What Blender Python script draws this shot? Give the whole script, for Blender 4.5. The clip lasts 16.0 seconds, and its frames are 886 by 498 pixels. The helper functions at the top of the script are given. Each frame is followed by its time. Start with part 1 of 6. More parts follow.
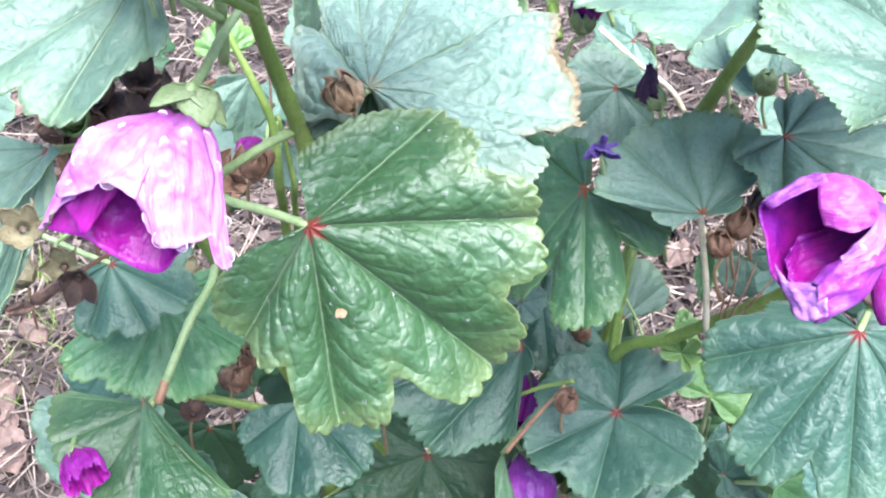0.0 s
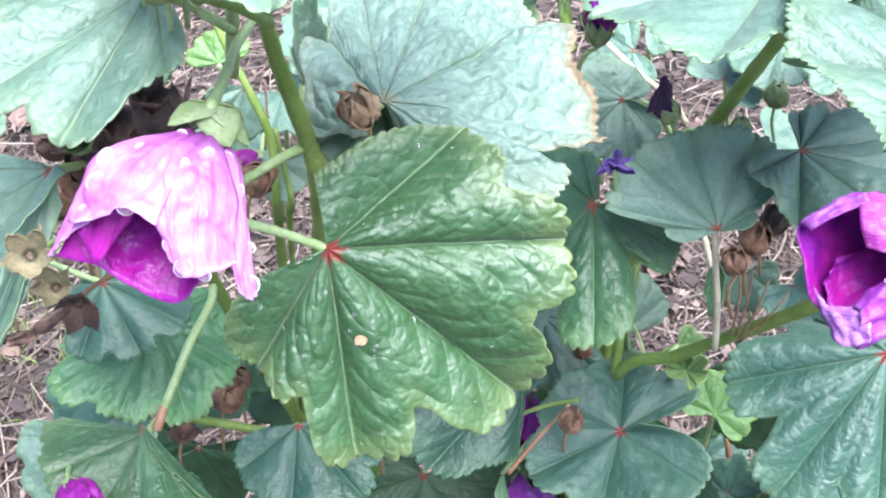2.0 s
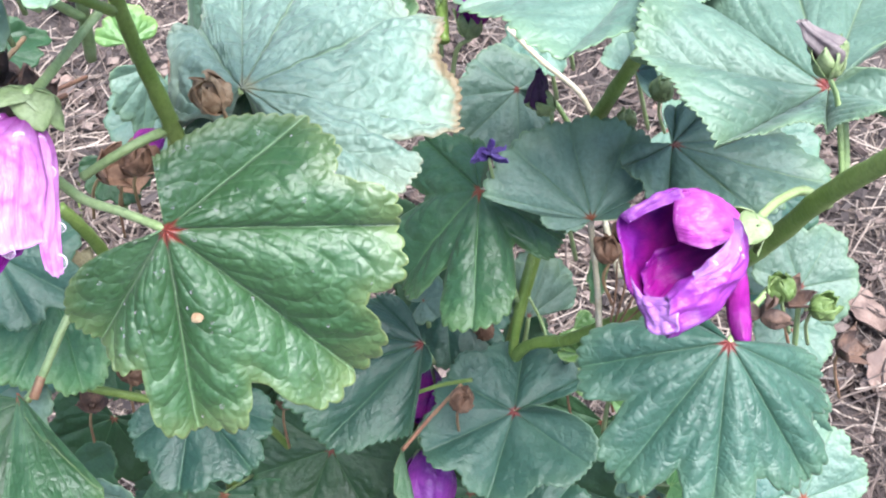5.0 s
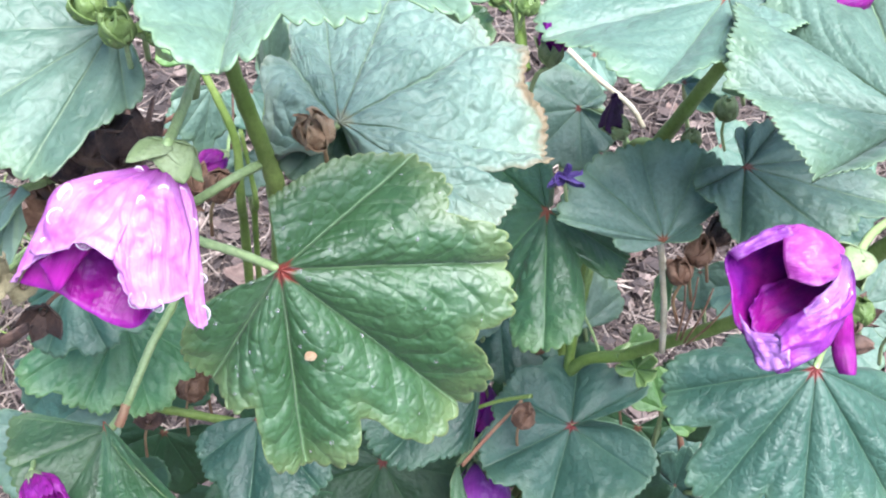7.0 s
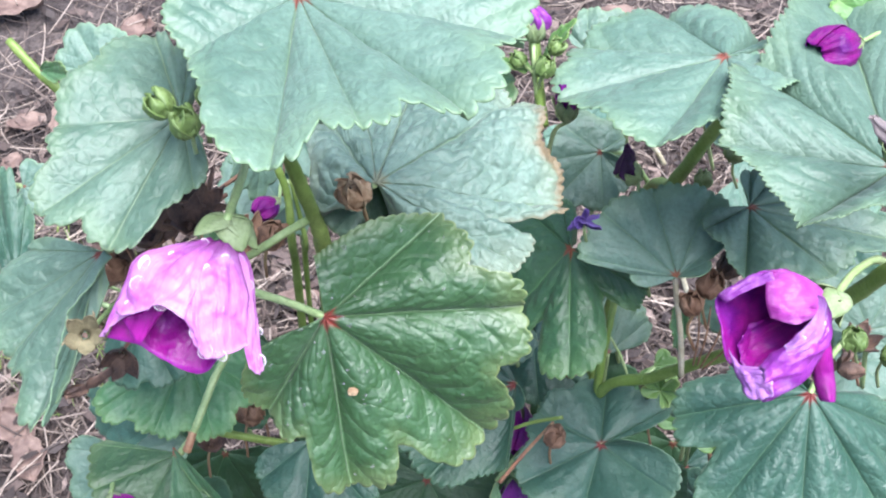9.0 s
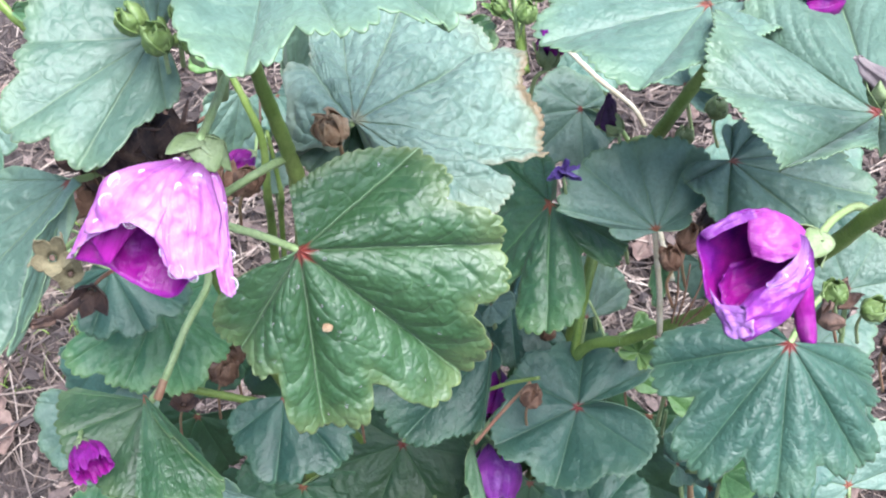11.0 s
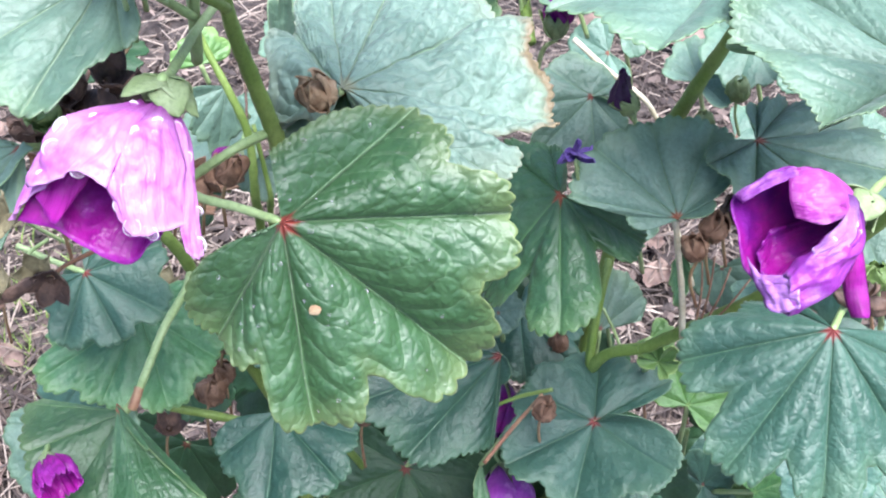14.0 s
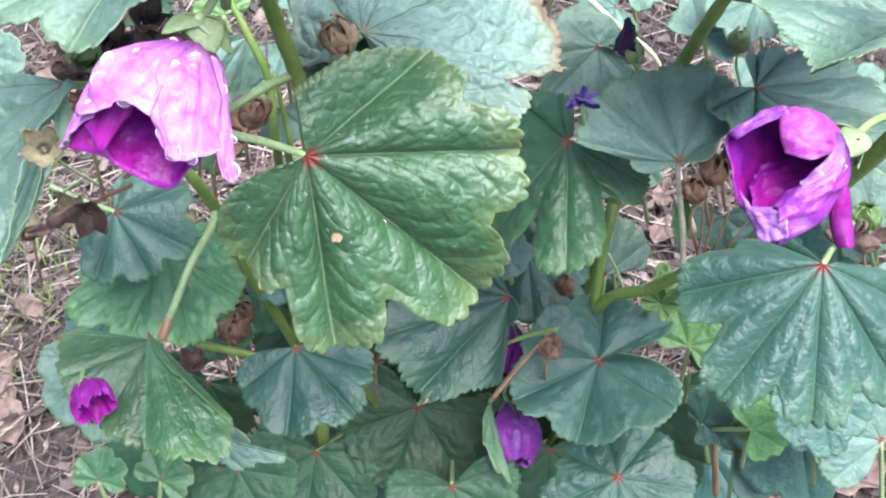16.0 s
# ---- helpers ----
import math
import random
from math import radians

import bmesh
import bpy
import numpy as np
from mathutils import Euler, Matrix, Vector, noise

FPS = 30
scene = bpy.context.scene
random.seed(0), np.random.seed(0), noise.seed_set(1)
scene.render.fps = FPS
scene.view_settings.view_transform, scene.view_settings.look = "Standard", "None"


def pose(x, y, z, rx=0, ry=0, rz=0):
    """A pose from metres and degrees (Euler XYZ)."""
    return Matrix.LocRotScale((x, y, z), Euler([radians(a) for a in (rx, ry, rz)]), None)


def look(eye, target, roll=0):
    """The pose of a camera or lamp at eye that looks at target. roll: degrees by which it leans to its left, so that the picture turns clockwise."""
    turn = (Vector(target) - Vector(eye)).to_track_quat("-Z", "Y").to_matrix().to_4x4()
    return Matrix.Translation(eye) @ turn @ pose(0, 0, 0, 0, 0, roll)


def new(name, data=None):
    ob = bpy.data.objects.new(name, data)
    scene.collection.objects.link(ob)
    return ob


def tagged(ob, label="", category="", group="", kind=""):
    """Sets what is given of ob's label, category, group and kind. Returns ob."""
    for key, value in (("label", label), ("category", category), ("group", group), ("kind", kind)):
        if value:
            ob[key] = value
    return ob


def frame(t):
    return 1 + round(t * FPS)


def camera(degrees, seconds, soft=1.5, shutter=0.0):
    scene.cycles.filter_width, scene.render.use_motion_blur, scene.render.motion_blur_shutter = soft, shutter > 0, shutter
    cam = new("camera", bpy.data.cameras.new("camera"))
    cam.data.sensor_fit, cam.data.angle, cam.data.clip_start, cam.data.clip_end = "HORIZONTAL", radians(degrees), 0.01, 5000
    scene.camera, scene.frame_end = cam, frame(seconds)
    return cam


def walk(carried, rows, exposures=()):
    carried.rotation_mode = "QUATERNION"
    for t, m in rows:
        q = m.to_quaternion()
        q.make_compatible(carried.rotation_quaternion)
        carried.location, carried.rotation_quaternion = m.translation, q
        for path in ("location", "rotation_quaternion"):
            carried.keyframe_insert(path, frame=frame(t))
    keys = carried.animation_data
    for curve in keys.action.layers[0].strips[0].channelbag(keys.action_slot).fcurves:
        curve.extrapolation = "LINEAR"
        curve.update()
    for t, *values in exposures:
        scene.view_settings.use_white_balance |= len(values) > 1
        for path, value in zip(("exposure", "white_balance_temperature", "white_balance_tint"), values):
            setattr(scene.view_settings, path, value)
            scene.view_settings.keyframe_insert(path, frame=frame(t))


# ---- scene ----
# The plan is laid out in a frame that leans with the gaze: x to the right, y ahead, z up along the
# picture; BASE sets it into the world, 50 degrees downwards and 1 m over the soil.
BASE = pose(0, 0, 1.0, -50, 0, 0)
cam = camera(41.2, 16.0, 2.1)
PATH = [
    (0, (0.03072, 0.02581, 0.01975), (-0.00978, 2.02514, 0.05193), 0.86),
    (0.5, (0.02967, 0.02988, 0.01208), (0.00634, 2.02935, 0.05166), 1.57),
    (1, (0.0152, 0.031, 0.00924), (0.02944, 2.0301, 0.0677), 1.76),
    (1.5, (0.0137, 0.03787, 0.01852), (0.03187, 2.03723, 0.06576), 1.01),
    (2, (0.01561, 0.04071, 0.02435), (0.0301, 2.0402, 0.06697), 0.67),
    (2.5, (0.02878, 0.03979, 0.02271), (0.00949, 2.03907, 0.07291), 0.97),
    (3, (0.04141, 0.03258, 0.02273), (0.01653, 2.03176, 0.07413), 0.52),
    (3.5, (0.05441, 0.03128, 0.02225), (0.02262, 2.03045, 0.07024), 0.86),
    (3.7, (0.06487, 0.03306, 0.02261), (0.02663, 2.03242, 0.05591), 1.46),
    (5.8, (0.04285, 0.02286, 0.02904), (0.10491, 2.02189, 0.03436), 2.25),
    (6, (0.03841, 0.02456, 0.02841), (0.10342, 2.02349, 0.03342), 1.99),
    (6.5, (0.03384, 0.02552, 0.03132), (0.08313, 2.02491, 0.02848), 1.76),
    (7, (0.02347, 0.02407, 0.03922), (0.07627, 2.02333, 0.02654), 1.79),
    (7.5, (0.02002, 0.01256, 0.03927), (0.04821, 2.01235, 0.04238), 1.68),
    (8, (0.0099, 0.0016, 0.04574), (0.02739, 2.00153, 0.04345), 1.77),
    (8.5, (0.01289, -0.01517, 0.05156), (0.00409, 1.98476, 0.0386), 1.33),
    (9, (0.03138, -0.02284, 0.05077), (-0.00657, 1.97679, 0.0567), 0.78),
    (9.2, (0.03665, -0.0301, 0.05378), (-0.00053, 1.96955, 0.054), 0.55),
    (11.3, (0.03125, -0.00804, 0.02585), (0.03077, 1.99196, 0.02075), 1.78),
    (11.5, (0.03246, 0.00152, 0.02496), (0.02445, 2.0015, 0.01829), 1.96),
    (12, (0.0345, 0.01873, 0.01793), (0.01371, 2.01841, 0.04698), 1.88),
    (12.5, (0.02969, 0.02958, 0.00855), (0.01645, 2.02893, 0.05781), 1.17),
    (13, (0.03058, 0.02435, 0.01188), (0.01001, 2.02355, 0.06454), 0.74),
    (13.5, (0.03115, 0.02352, 0.01074), (0.01409, 2.02217, 0.08233), 0.54),
    (14, (0.03258, 0.02599, 0.01072), (0.02495, 2.02429, 0.09285), 0.44),
    (14.5, (0.03315, 0.02527, 0.00195), (0.0251, 2.0234, 0.08811), 0.50),
    (15, (0.03595, 0.02094, -0.0018), (0.0225, 2.02005, 0.05641), 0.35),
    (15.5, (0.03226, 0.01239, -0.00159), (0.02579, 2.0121, 0.03209), 0.78),
    (16, (0.0318, 0.00253, 0.00078), (0.0084, 2.00229, 0.02097), 0.74),
]
EXPOSURES = [(t, stops, kelvin, tint) for t, stops, kelvin, tint in (
    (0, 1.94, 6080, 10), (1.5, 1.9, 6080, 10), (2.0, 1.88, 6080, 10), (2.4, 1.72, 6600, 6), (3.6, 1.7, 6550, 6), (4.8, 1.68, 6250, 8), (6, 1.67, 6080, 10), (7.5, 1.62, 6080, 10),
    (8.5, 1.62, 6080, 10), (9, 1.48, 6080, 10), (11.5, 1.51, 6080, 10), (12.5, 1.66, 6080, 10), (13.5, 1.67, 6080, 10), (14.5, 1.61, 6080, 10), (16, 1.58, 6080, 10))]
walk(cam, [(t, BASE @ look(eye, target, roll)) for t, eye, target, roll in PATH], EXPOSURES)

# ---- light: a bright overcast sky with a very wide, weak sun ----
sky_world = bpy.data.worlds.new("overcast_sky")
scene.world = sky_world
sky_world.use_nodes = True
wn = sky_world.node_tree
sky = wn.nodes.new("ShaderNodeTexSky")
sky.sky_type, sky.sun_disc = "NISHITA", False
sky.sun_elevation, sky.sun_rotation = radians(72), radians(129)
sky.dust_density, sky.air_density = 2.0, 1.0
wn.links.new(sky.outputs[0], wn.nodes["Background"].inputs[0])
wn.nodes["Background"].inputs[1].default_value = 0.105
sun_data = bpy.data.lights.new("sun", "SUN")
sun_data.energy, sun_data.angle, sun_data.color = 4.2, radians(54), (1.0, 1.0, 1.0)
sun = new("sun", sun_data)
sun.matrix_world = look((0.62, -0.2, 3.08), (0.0, 0.3, 0.6))


def V(x, y, z):
    return BASE @ Vector((x, y, z))


def D(x, y, z):
    return BASE.to_3x3() @ Vector((x, y, z))


# ---- materials ----
class Nodes:
    """A small helper that wires a procedural material."""

    def __init__(self, name, rough=0.5):
        self.m = bpy.data.materials.new(name)
        self.m.use_nodes = True
        self.t = self.m.node_tree
        self.b = self.t.nodes["Principled BSDF"]
        self.b.inputs["Roughness"].default_value = rough
        self.out = self.t.nodes["Material Output"]

    def add(self, kind, **inputs):
        n = self.t.nodes.new(kind)
        for key, value in inputs.items():
            self.plug(n.inputs[key.replace("_", " ")], value)
        return n

    def plug(self, socket, value):
        if isinstance(value, bpy.types.NodeSocket):
            self.t.links.new(value, socket)
        else:
            socket.default_value = value

    def math(self, op, a, b=0.0, c=0.0):
        n = self.t.nodes.new("ShaderNodeMath")
        n.operation = op
        for socket, value in zip(n.inputs, (a, b, c)):
            self.plug(socket, value)
        return n.outputs[0]

    def mix(self, f, a, b):
        n = self.t.nodes.new("ShaderNodeMix")
        n.data_type = "RGBA"
        for socket, value in ((n.inputs[0], f), (n.inputs[6], a), (n.inputs[7], b)):
            self.plug(socket, value if isinstance(value, (bpy.types.NodeSocket, float, int)) else (*value, 1))
        return n.outputs[2]

    def step(self, value, low, high, to_low=0.0, to_high=1.0):
        n = self.t.nodes.new("ShaderNodeMapRange")
        n.interpolation_type = "SMOOTHSTEP"
        for socket, v in zip(n.inputs, (value, low, high, to_low, to_high)):
            self.plug(socket, v)
        return n.outputs[0]

    def noise(self, scale, detail=3.0, rough=0.55, vector=None):
        n = self.add("ShaderNodeTexNoise", Scale=scale, Detail=detail, Roughness=rough)
        self.plug(n.inputs["Vector"], vector or self.coords())
        return n.outputs[0]

    def coords(self):
        return self.t.nodes.new("ShaderNodeTexCoord").outputs["Object"]

    def chance(self):
        return self.t.nodes.new("ShaderNodeObjectInfo").outputs["Random"]

    def bump(self, height, strength=0.4, distance=0.001):
        n = self.add("ShaderNodeBump", Height=height, Strength=strength, Distance=distance)
        self.plug(self.b.inputs["Normal"], n.outputs[0])

    def colour(self, c):
        self.plug(self.b.inputs["Base Color"], c if isinstance(c, bpy.types.NodeSocket) else (*c, 1))

    def translucent(self, colour, share):
        t = self.add("ShaderNodeBsdfTranslucent")
        self.plug(t.inputs["Color"], colour if isinstance(colour, bpy.types.NodeSocket) else (*colour, 1))
        mix = self.add("ShaderNodeMixShader")
        mix.inputs[0].default_value = share
        self.t.links.new(self.b.outputs[0], mix.inputs[1])
        self.t.links.new(t.outputs[0], mix.inputs[2])
        self.t.links.new(mix.outputs[0], self.out.inputs[0])


def leaf_material(name, deep, fresh, vein, rim, rim_share, rough=0.42, spots=0.0, hub=(0.24, 0.05, 0.03), down=0.15, painted_sheen=0.2, lets=0.24, quilt=(330, 0.5, 0.33, 0.8), scorch=0.0):
    """Mallow leaf: UV x counts the main veins, UV y runs from hub to margin."""
    k = Nodes(name, rough)
    uv = k.add("ShaderNodeSeparateXYZ", Vector=k.t.nodes.new("ShaderNodeTexCoord").outputs["UV"])
    u, s = uv.outputs[0], uv.outputs[1]
    u = k.math("ADD", u, k.math("MULTIPLY_ADD", k.noise(26, 3), 0.11, -0.055))
    off = k.math("ABSOLUTE", k.math("SUBTRACT", k.math("FRACT", k.math("ADD", u, 0.5)), 0.5))
    far = k.math("MULTIPLY", off, k.math("ADD", s, 0.02))
    main = k.step(far, k.math("MULTIPLY_ADD", s, -0.006, 0.014), 0.002)
    rib_map = k.t.nodes.new("ShaderNodeUVMap")
    rib_map.uv_map = "Ribs"
    rib = k.math("FRACT", k.math("ADD", k.add("ShaderNodeSeparateXYZ", Vector=rib_map.outputs[0]).outputs[0], 0.5))
    sides = k.step(k.math("ABSOLUTE", k.math("SUBTRACT", rib, 0.5)), 0.05, 0.012)
    veins = k.math("MAXIMUM", main, k.math("MULTIPLY", sides, 0.22))
    patch = k.step(k.noise(45, 4), 0.3, 0.7)
    grain = k.noise(600, 2)
    c = k.mix(patch, deep, fresh)
    c = k.mix(k.math("MULTIPLY", k.step(grain, 0.35, 0.7), 0.35), c, tuple(0.55 * x for x in deep))
    # Whitish patches: soft sky sheen painted into the leaf colour
    sheen_mask = k.step(k.noise(30, 4, 0.65), 0.52, 0.72)
    c = k.mix(k.math("MULTIPLY", sheen_mask, painted_sheen), c, tuple(0.5 * x + b for x, b in zip(fresh, (0.12, 0.17, 0.13))))
    edge = k.math("MULTIPLY", k.step(k.math("ADD", s, k.math("MULTIPLY", k.noise(60, 3), 0.5)), 1.0, 1.35), rim_share)
    c = k.mix(edge, c, rim)
    c = k.mix(k.math("MULTIPLY", k.step(s, 0.982, 1.0), rim_share + 0.1), c, tuple(1.1 * x for x in rim))
    c = k.mix(k.math("MULTIPLY", veins, 0.5), c, vein)
    if scorch:
        burnt = k.step(k.math("ADD", s, k.math("MULTIPLY", k.noise(90, 4), 0.22)), 1.03, 1.1)
        c = k.mix(k.math("MULTIPLY", k.math("MULTIPLY", burnt, k.step(k.math("ABSOLUTE", k.math("SUBTRACT", u, 4.8)), 0.75, 0.4)), scorch), c, (0.17, 0.085, 0.04))
    if spots:
        c = k.mix(k.math("MULTIPLY", k.step(k.noise(120, 2), 0.68, 0.74), spots), c, (0.3, 0.16, 0.06))
    c = k.mix(k.step(k.math("MULTIPLY_ADD", main, -0.035, s), 0.08, 0.035), c, hub)
    tone = k.t.nodes.new("ShaderNodeHueSaturation")
    k.plug(tone.inputs["Hue"], k.math("MULTIPLY_ADD", k.chance(), 0.03, 0.485))
    k.plug(tone.inputs["Value"], k.math("MULTIPLY_ADD", k.chance(), 0.3, 0.85))
    k.plug(tone.inputs["Color"], c)
    c = tone.outputs[0]
    k.colour(c)
    k.plug(k.b.inputs["Roughness"], k.math("MULTIPLY_ADD", patch, 0.12, rough))
    k.b.inputs["Specular IOR Level"].default_value = 0.75
    k.b.inputs["Sheen Weight"].default_value = down
    k.b.inputs["Sheen Roughness"].default_value = 0.4
    net = k.add("ShaderNodeTexVoronoi", Scale=float(quilt[0]), Vector=k.coords())
    net.feature = "DISTANCE_TO_EDGE"
    cells = k.step(net.outputs["Distance"], 0.0, 0.3)
    h = k.math("ADD", k.math("MULTIPLY", cells, quilt[1]), k.math("ADD", k.math("MULTIPLY", k.noise(160, 3), quilt[3]), k.math("MULTIPLY", k.noise(1000, 2), 0.35)))
    k.bump(k.math("SUBTRACT", h, k.math("MULTIPLY", veins, 1.3)), quilt[2], 0.0009)
    k.translucent(k.mix(0.6, c, (0.17, 0.32, 0.09)), lets)
    return k.m


def petal_material(name, deep, light, fade, rough=0.3, lets=0.35, wet=0.5):
    """Mallow petal: blotched and wet, with faint darker veins from claw to tip."""
    k = Nodes(name, rough)
    uv = k.add("ShaderNodeSeparateXYZ", Vector=k.t.nodes.new("ShaderNodeTexCoord").outputs["UV"])
    u, s = uv.outputs[0], uv.outputs[1]
    wander = k.math("MULTIPLY_ADD", k.noise(60, 3), 0.3, u)
    stripe = k.add("ShaderNodeCombineXYZ", X=k.math("MULTIPLY", wander, 26.0), Y=k.math("MULTIPLY", s, 2.0), Z=k.chance())
    lines = k.noise(1.0, 3, 0.6, stripe.outputs[0])
    c = k.mix(k.step(k.noise(75, 4, 0.6), 0.38, 0.64), light, deep)
    c = k.mix(k.math("MULTIPLY", k.step(lines, 0.45, 0.7), 0.35), c, deep)
    c = k.mix(k.math("MULTIPLY", k.step(k.noise(70, 4, 0.6), 0.5, 0.74), 0.8), c, fade)
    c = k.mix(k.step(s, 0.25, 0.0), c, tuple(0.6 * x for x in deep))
    c = k.mix(k.math("MULTIPLY", k.step(s, 0.95, 1.0), 0.5), c, fade)
    k.colour(c)
    k.b.inputs["Specular IOR Level"].default_value = wet
    k.plug(k.b.inputs["Roughness"], k.math("MULTIPLY_ADD", k.noise(130, 2), 0.3, rough - 0.1))
    relief = k.math("ADD", k.math("MULTIPLY", lines, 0.5), k.math("ADD", k.math("MULTIPLY", k.noise(420, 3), 0.35), k.math("MULTIPLY", k.noise(150, 3, 0.5), 1.3)))
    k.bump(relief, 0.8, 0.0012)
    k.translucent(c, lets)
    return k.m


def simple_material(name, a, b, scale, rough=0.6, bump=0.4, fine=None, share=0.0, distance=0.001):
    k = Nodes(name, rough)
    big = k.noise(scale, 4)
    small = k.noise(fine or scale * 7, 3)
    c = k.mix(k.step(big, 0.35, 0.68), a, b)
    c = k.mix(k.math("MULTIPLY", k.step(small, 0.4, 0.75), 0.45), c, tuple(0.55 * x for x in a))
    k.colour(c)
    k.bump(k.math("ADD", small, big), bump, distance)
    if share:
        k.translucent(c, share)
    return k.m


LEAF_MAIN = leaf_material("leaf_main", (0.03, 0.075, 0.024), (0.05, 0.11, 0.04), (0.2, 0.3, 0.15), (0.24, 0.26, 0.09), 0.3, 0.42, 0.0, (0.2, 0.016, 0.022), 0.1, 0.35, 0.2, (280, 0.5, 0.4, 0.9))
LEAF_BLUE = leaf_material("leaf_blue_green", (0.032, 0.098, 0.069), (0.052, 0.135, 0.1), (0.1, 0.21, 0.12), (0.2, 0.32, 0.16), 0.2, 0.46)
# Lightened, greyed green: part of the sky's sheen is in this colour
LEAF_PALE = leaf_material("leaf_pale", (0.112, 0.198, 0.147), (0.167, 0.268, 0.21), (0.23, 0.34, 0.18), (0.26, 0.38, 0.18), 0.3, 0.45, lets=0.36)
LEAF_DRY = leaf_material("leaf_browning", (0.115, 0.188, 0.14), (0.18, 0.265, 0.208), (0.26, 0.36, 0.21), (0.36, 0.3, 0.19), 0.22, 0.52, 0.0, (0.2, 0.2, 0.12), lets=0.26, scorch=0.75, quilt=(170, 0.9, 0.62, 0.6))
# Darkened leaf green: shade within the clump put into the colour
LEAF_SHADED = leaf_material("leaf_shaded", (0.017, 0.062, 0.02), (0.03, 0.092, 0.028), (0.09, 0.2, 0.09), (0.07, 0.17, 0.06), 0.2, 0.5, 0.0, (0.2, 0.05, 0.03), 0.02, 0.03)
LEAF_LIME = leaf_material("leaf_young", (0.08, 0.19, 0.04), (0.13, 0.27, 0.07), (0.26, 0.42, 0.12), (0.3, 0.42, 0.1), 0.3, 0.45, 0.0, (0.16, 0.26, 0.06))
# Blue-green leaf again, its colour darkened for the shade of leaves above
LEAF_BLUE_SHADED = leaf_material("leaf_blue_shaded", (0.019, 0.066, 0.041), (0.031, 0.095, 0.06), (0.12, 0.26, 0.14), (0.14, 0.26, 0.12), 0.2, 0.44, 0.0, (0.24, 0.05, 0.03), 0.1)
LEAF_MID = leaf_material("leaf_mid_green", (0.028, 0.086, 0.028), (0.046, 0.125, 0.044), (0.15, 0.28, 0.11), (0.2, 0.27, 0.09), 0.25, 0.44, 0.0, (0.3, 0.05, 0.03), 0.1, 0.3)
LEAF_TEAL = leaf_material("leaf_teal", (0.088, 0.178, 0.13), (0.13, 0.245, 0.182), (0.14, 0.25, 0.15), (0.22, 0.36, 0.18), 0.25, 0.45, painted_sheen=0.18)
LEAF_FRESH = leaf_material("leaf_fresh_green", (0.055, 0.155, 0.055), (0.095, 0.215, 0.088), (0.22, 0.36, 0.18), (0.27, 0.34, 0.12), 0.3, 0.42)
LEAVES = {"fresh": LEAF_FRESH, "teal": LEAF_TEAL, "mid": LEAF_MID, "deep": LEAF_BLUE_SHADED, "main": LEAF_MAIN, "blue": LEAF_BLUE, "pale": LEAF_PALE, "dry": LEAF_DRY, "dark": LEAF_SHADED, "lime": LEAF_LIME}
STEM = simple_material("green_stem", (0.13, 0.2, 0.035), (0.2, 0.27, 0.07), 60, 0.45, 0.3, 700)
STEM_PALE = simple_material("pale_petiole", (0.24, 0.33, 0.13), (0.32, 0.4, 0.19), 60, 0.45, 0.3, 700)
STEM_RED = simple_material("reddish_twig", (0.28, 0.13, 0.08), (0.36, 0.24, 0.12), 90, 0.55, 0.3, 700)
SEPAL = simple_material("sepal", (0.26, 0.34, 0.15), (0.4, 0.47, 0.27), 130, 0.5, 0.4, 900, 0.4)
HUSK = simple_material("dry_husk", (0.15, 0.075, 0.045), (0.29, 0.17, 0.11), 160, 0.7, 0.6, 900, 0.15)
DRY_SEPAL = simple_material("dry_sepal", (0.15, 0.125, 0.07), (0.27, 0.235, 0.14), 140, 0.65, 0.6, 900, 0.25)
HUSK_PALE = simple_material("pale_husk", (0.3, 0.18, 0.1), (0.5, 0.36, 0.23), 160, 0.7, 0.6, 900, 0.2)
HUSK_DARK = simple_material("dark_husk", (0.05, 0.028, 0.024), (0.15, 0.085, 0.06), 160, 0.7, 0.6, 900)
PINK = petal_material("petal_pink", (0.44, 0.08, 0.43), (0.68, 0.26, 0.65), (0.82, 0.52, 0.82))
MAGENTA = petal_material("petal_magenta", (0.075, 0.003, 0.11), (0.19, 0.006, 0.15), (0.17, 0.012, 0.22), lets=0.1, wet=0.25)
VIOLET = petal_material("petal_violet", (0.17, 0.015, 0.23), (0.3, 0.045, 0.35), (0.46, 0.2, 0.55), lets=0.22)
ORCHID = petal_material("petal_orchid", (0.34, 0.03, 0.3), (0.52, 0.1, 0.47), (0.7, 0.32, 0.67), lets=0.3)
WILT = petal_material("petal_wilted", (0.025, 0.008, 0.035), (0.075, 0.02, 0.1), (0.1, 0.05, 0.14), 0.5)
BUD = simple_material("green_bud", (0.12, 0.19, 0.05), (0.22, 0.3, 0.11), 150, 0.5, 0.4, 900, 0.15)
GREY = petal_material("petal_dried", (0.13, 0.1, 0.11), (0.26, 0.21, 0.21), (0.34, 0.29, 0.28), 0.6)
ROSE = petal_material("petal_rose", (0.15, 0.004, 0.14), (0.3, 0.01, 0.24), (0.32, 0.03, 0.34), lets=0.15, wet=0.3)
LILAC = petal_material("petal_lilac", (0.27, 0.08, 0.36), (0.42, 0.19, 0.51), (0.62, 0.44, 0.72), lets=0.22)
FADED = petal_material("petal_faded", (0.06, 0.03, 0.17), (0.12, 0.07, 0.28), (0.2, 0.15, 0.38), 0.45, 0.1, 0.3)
PETALS = {"orchid": ORCHID, "lilac": LILAC, "rose": ROSE, "grey": GREY, "pink": PINK, "magenta": MAGENTA, "violet": VIOLET, "wilt": WILT}
k = Nodes("water", 0.12)
# Faint pale body colour stands in for light gathered in the drops
k.colour((0.8, 0.66, 0.8))
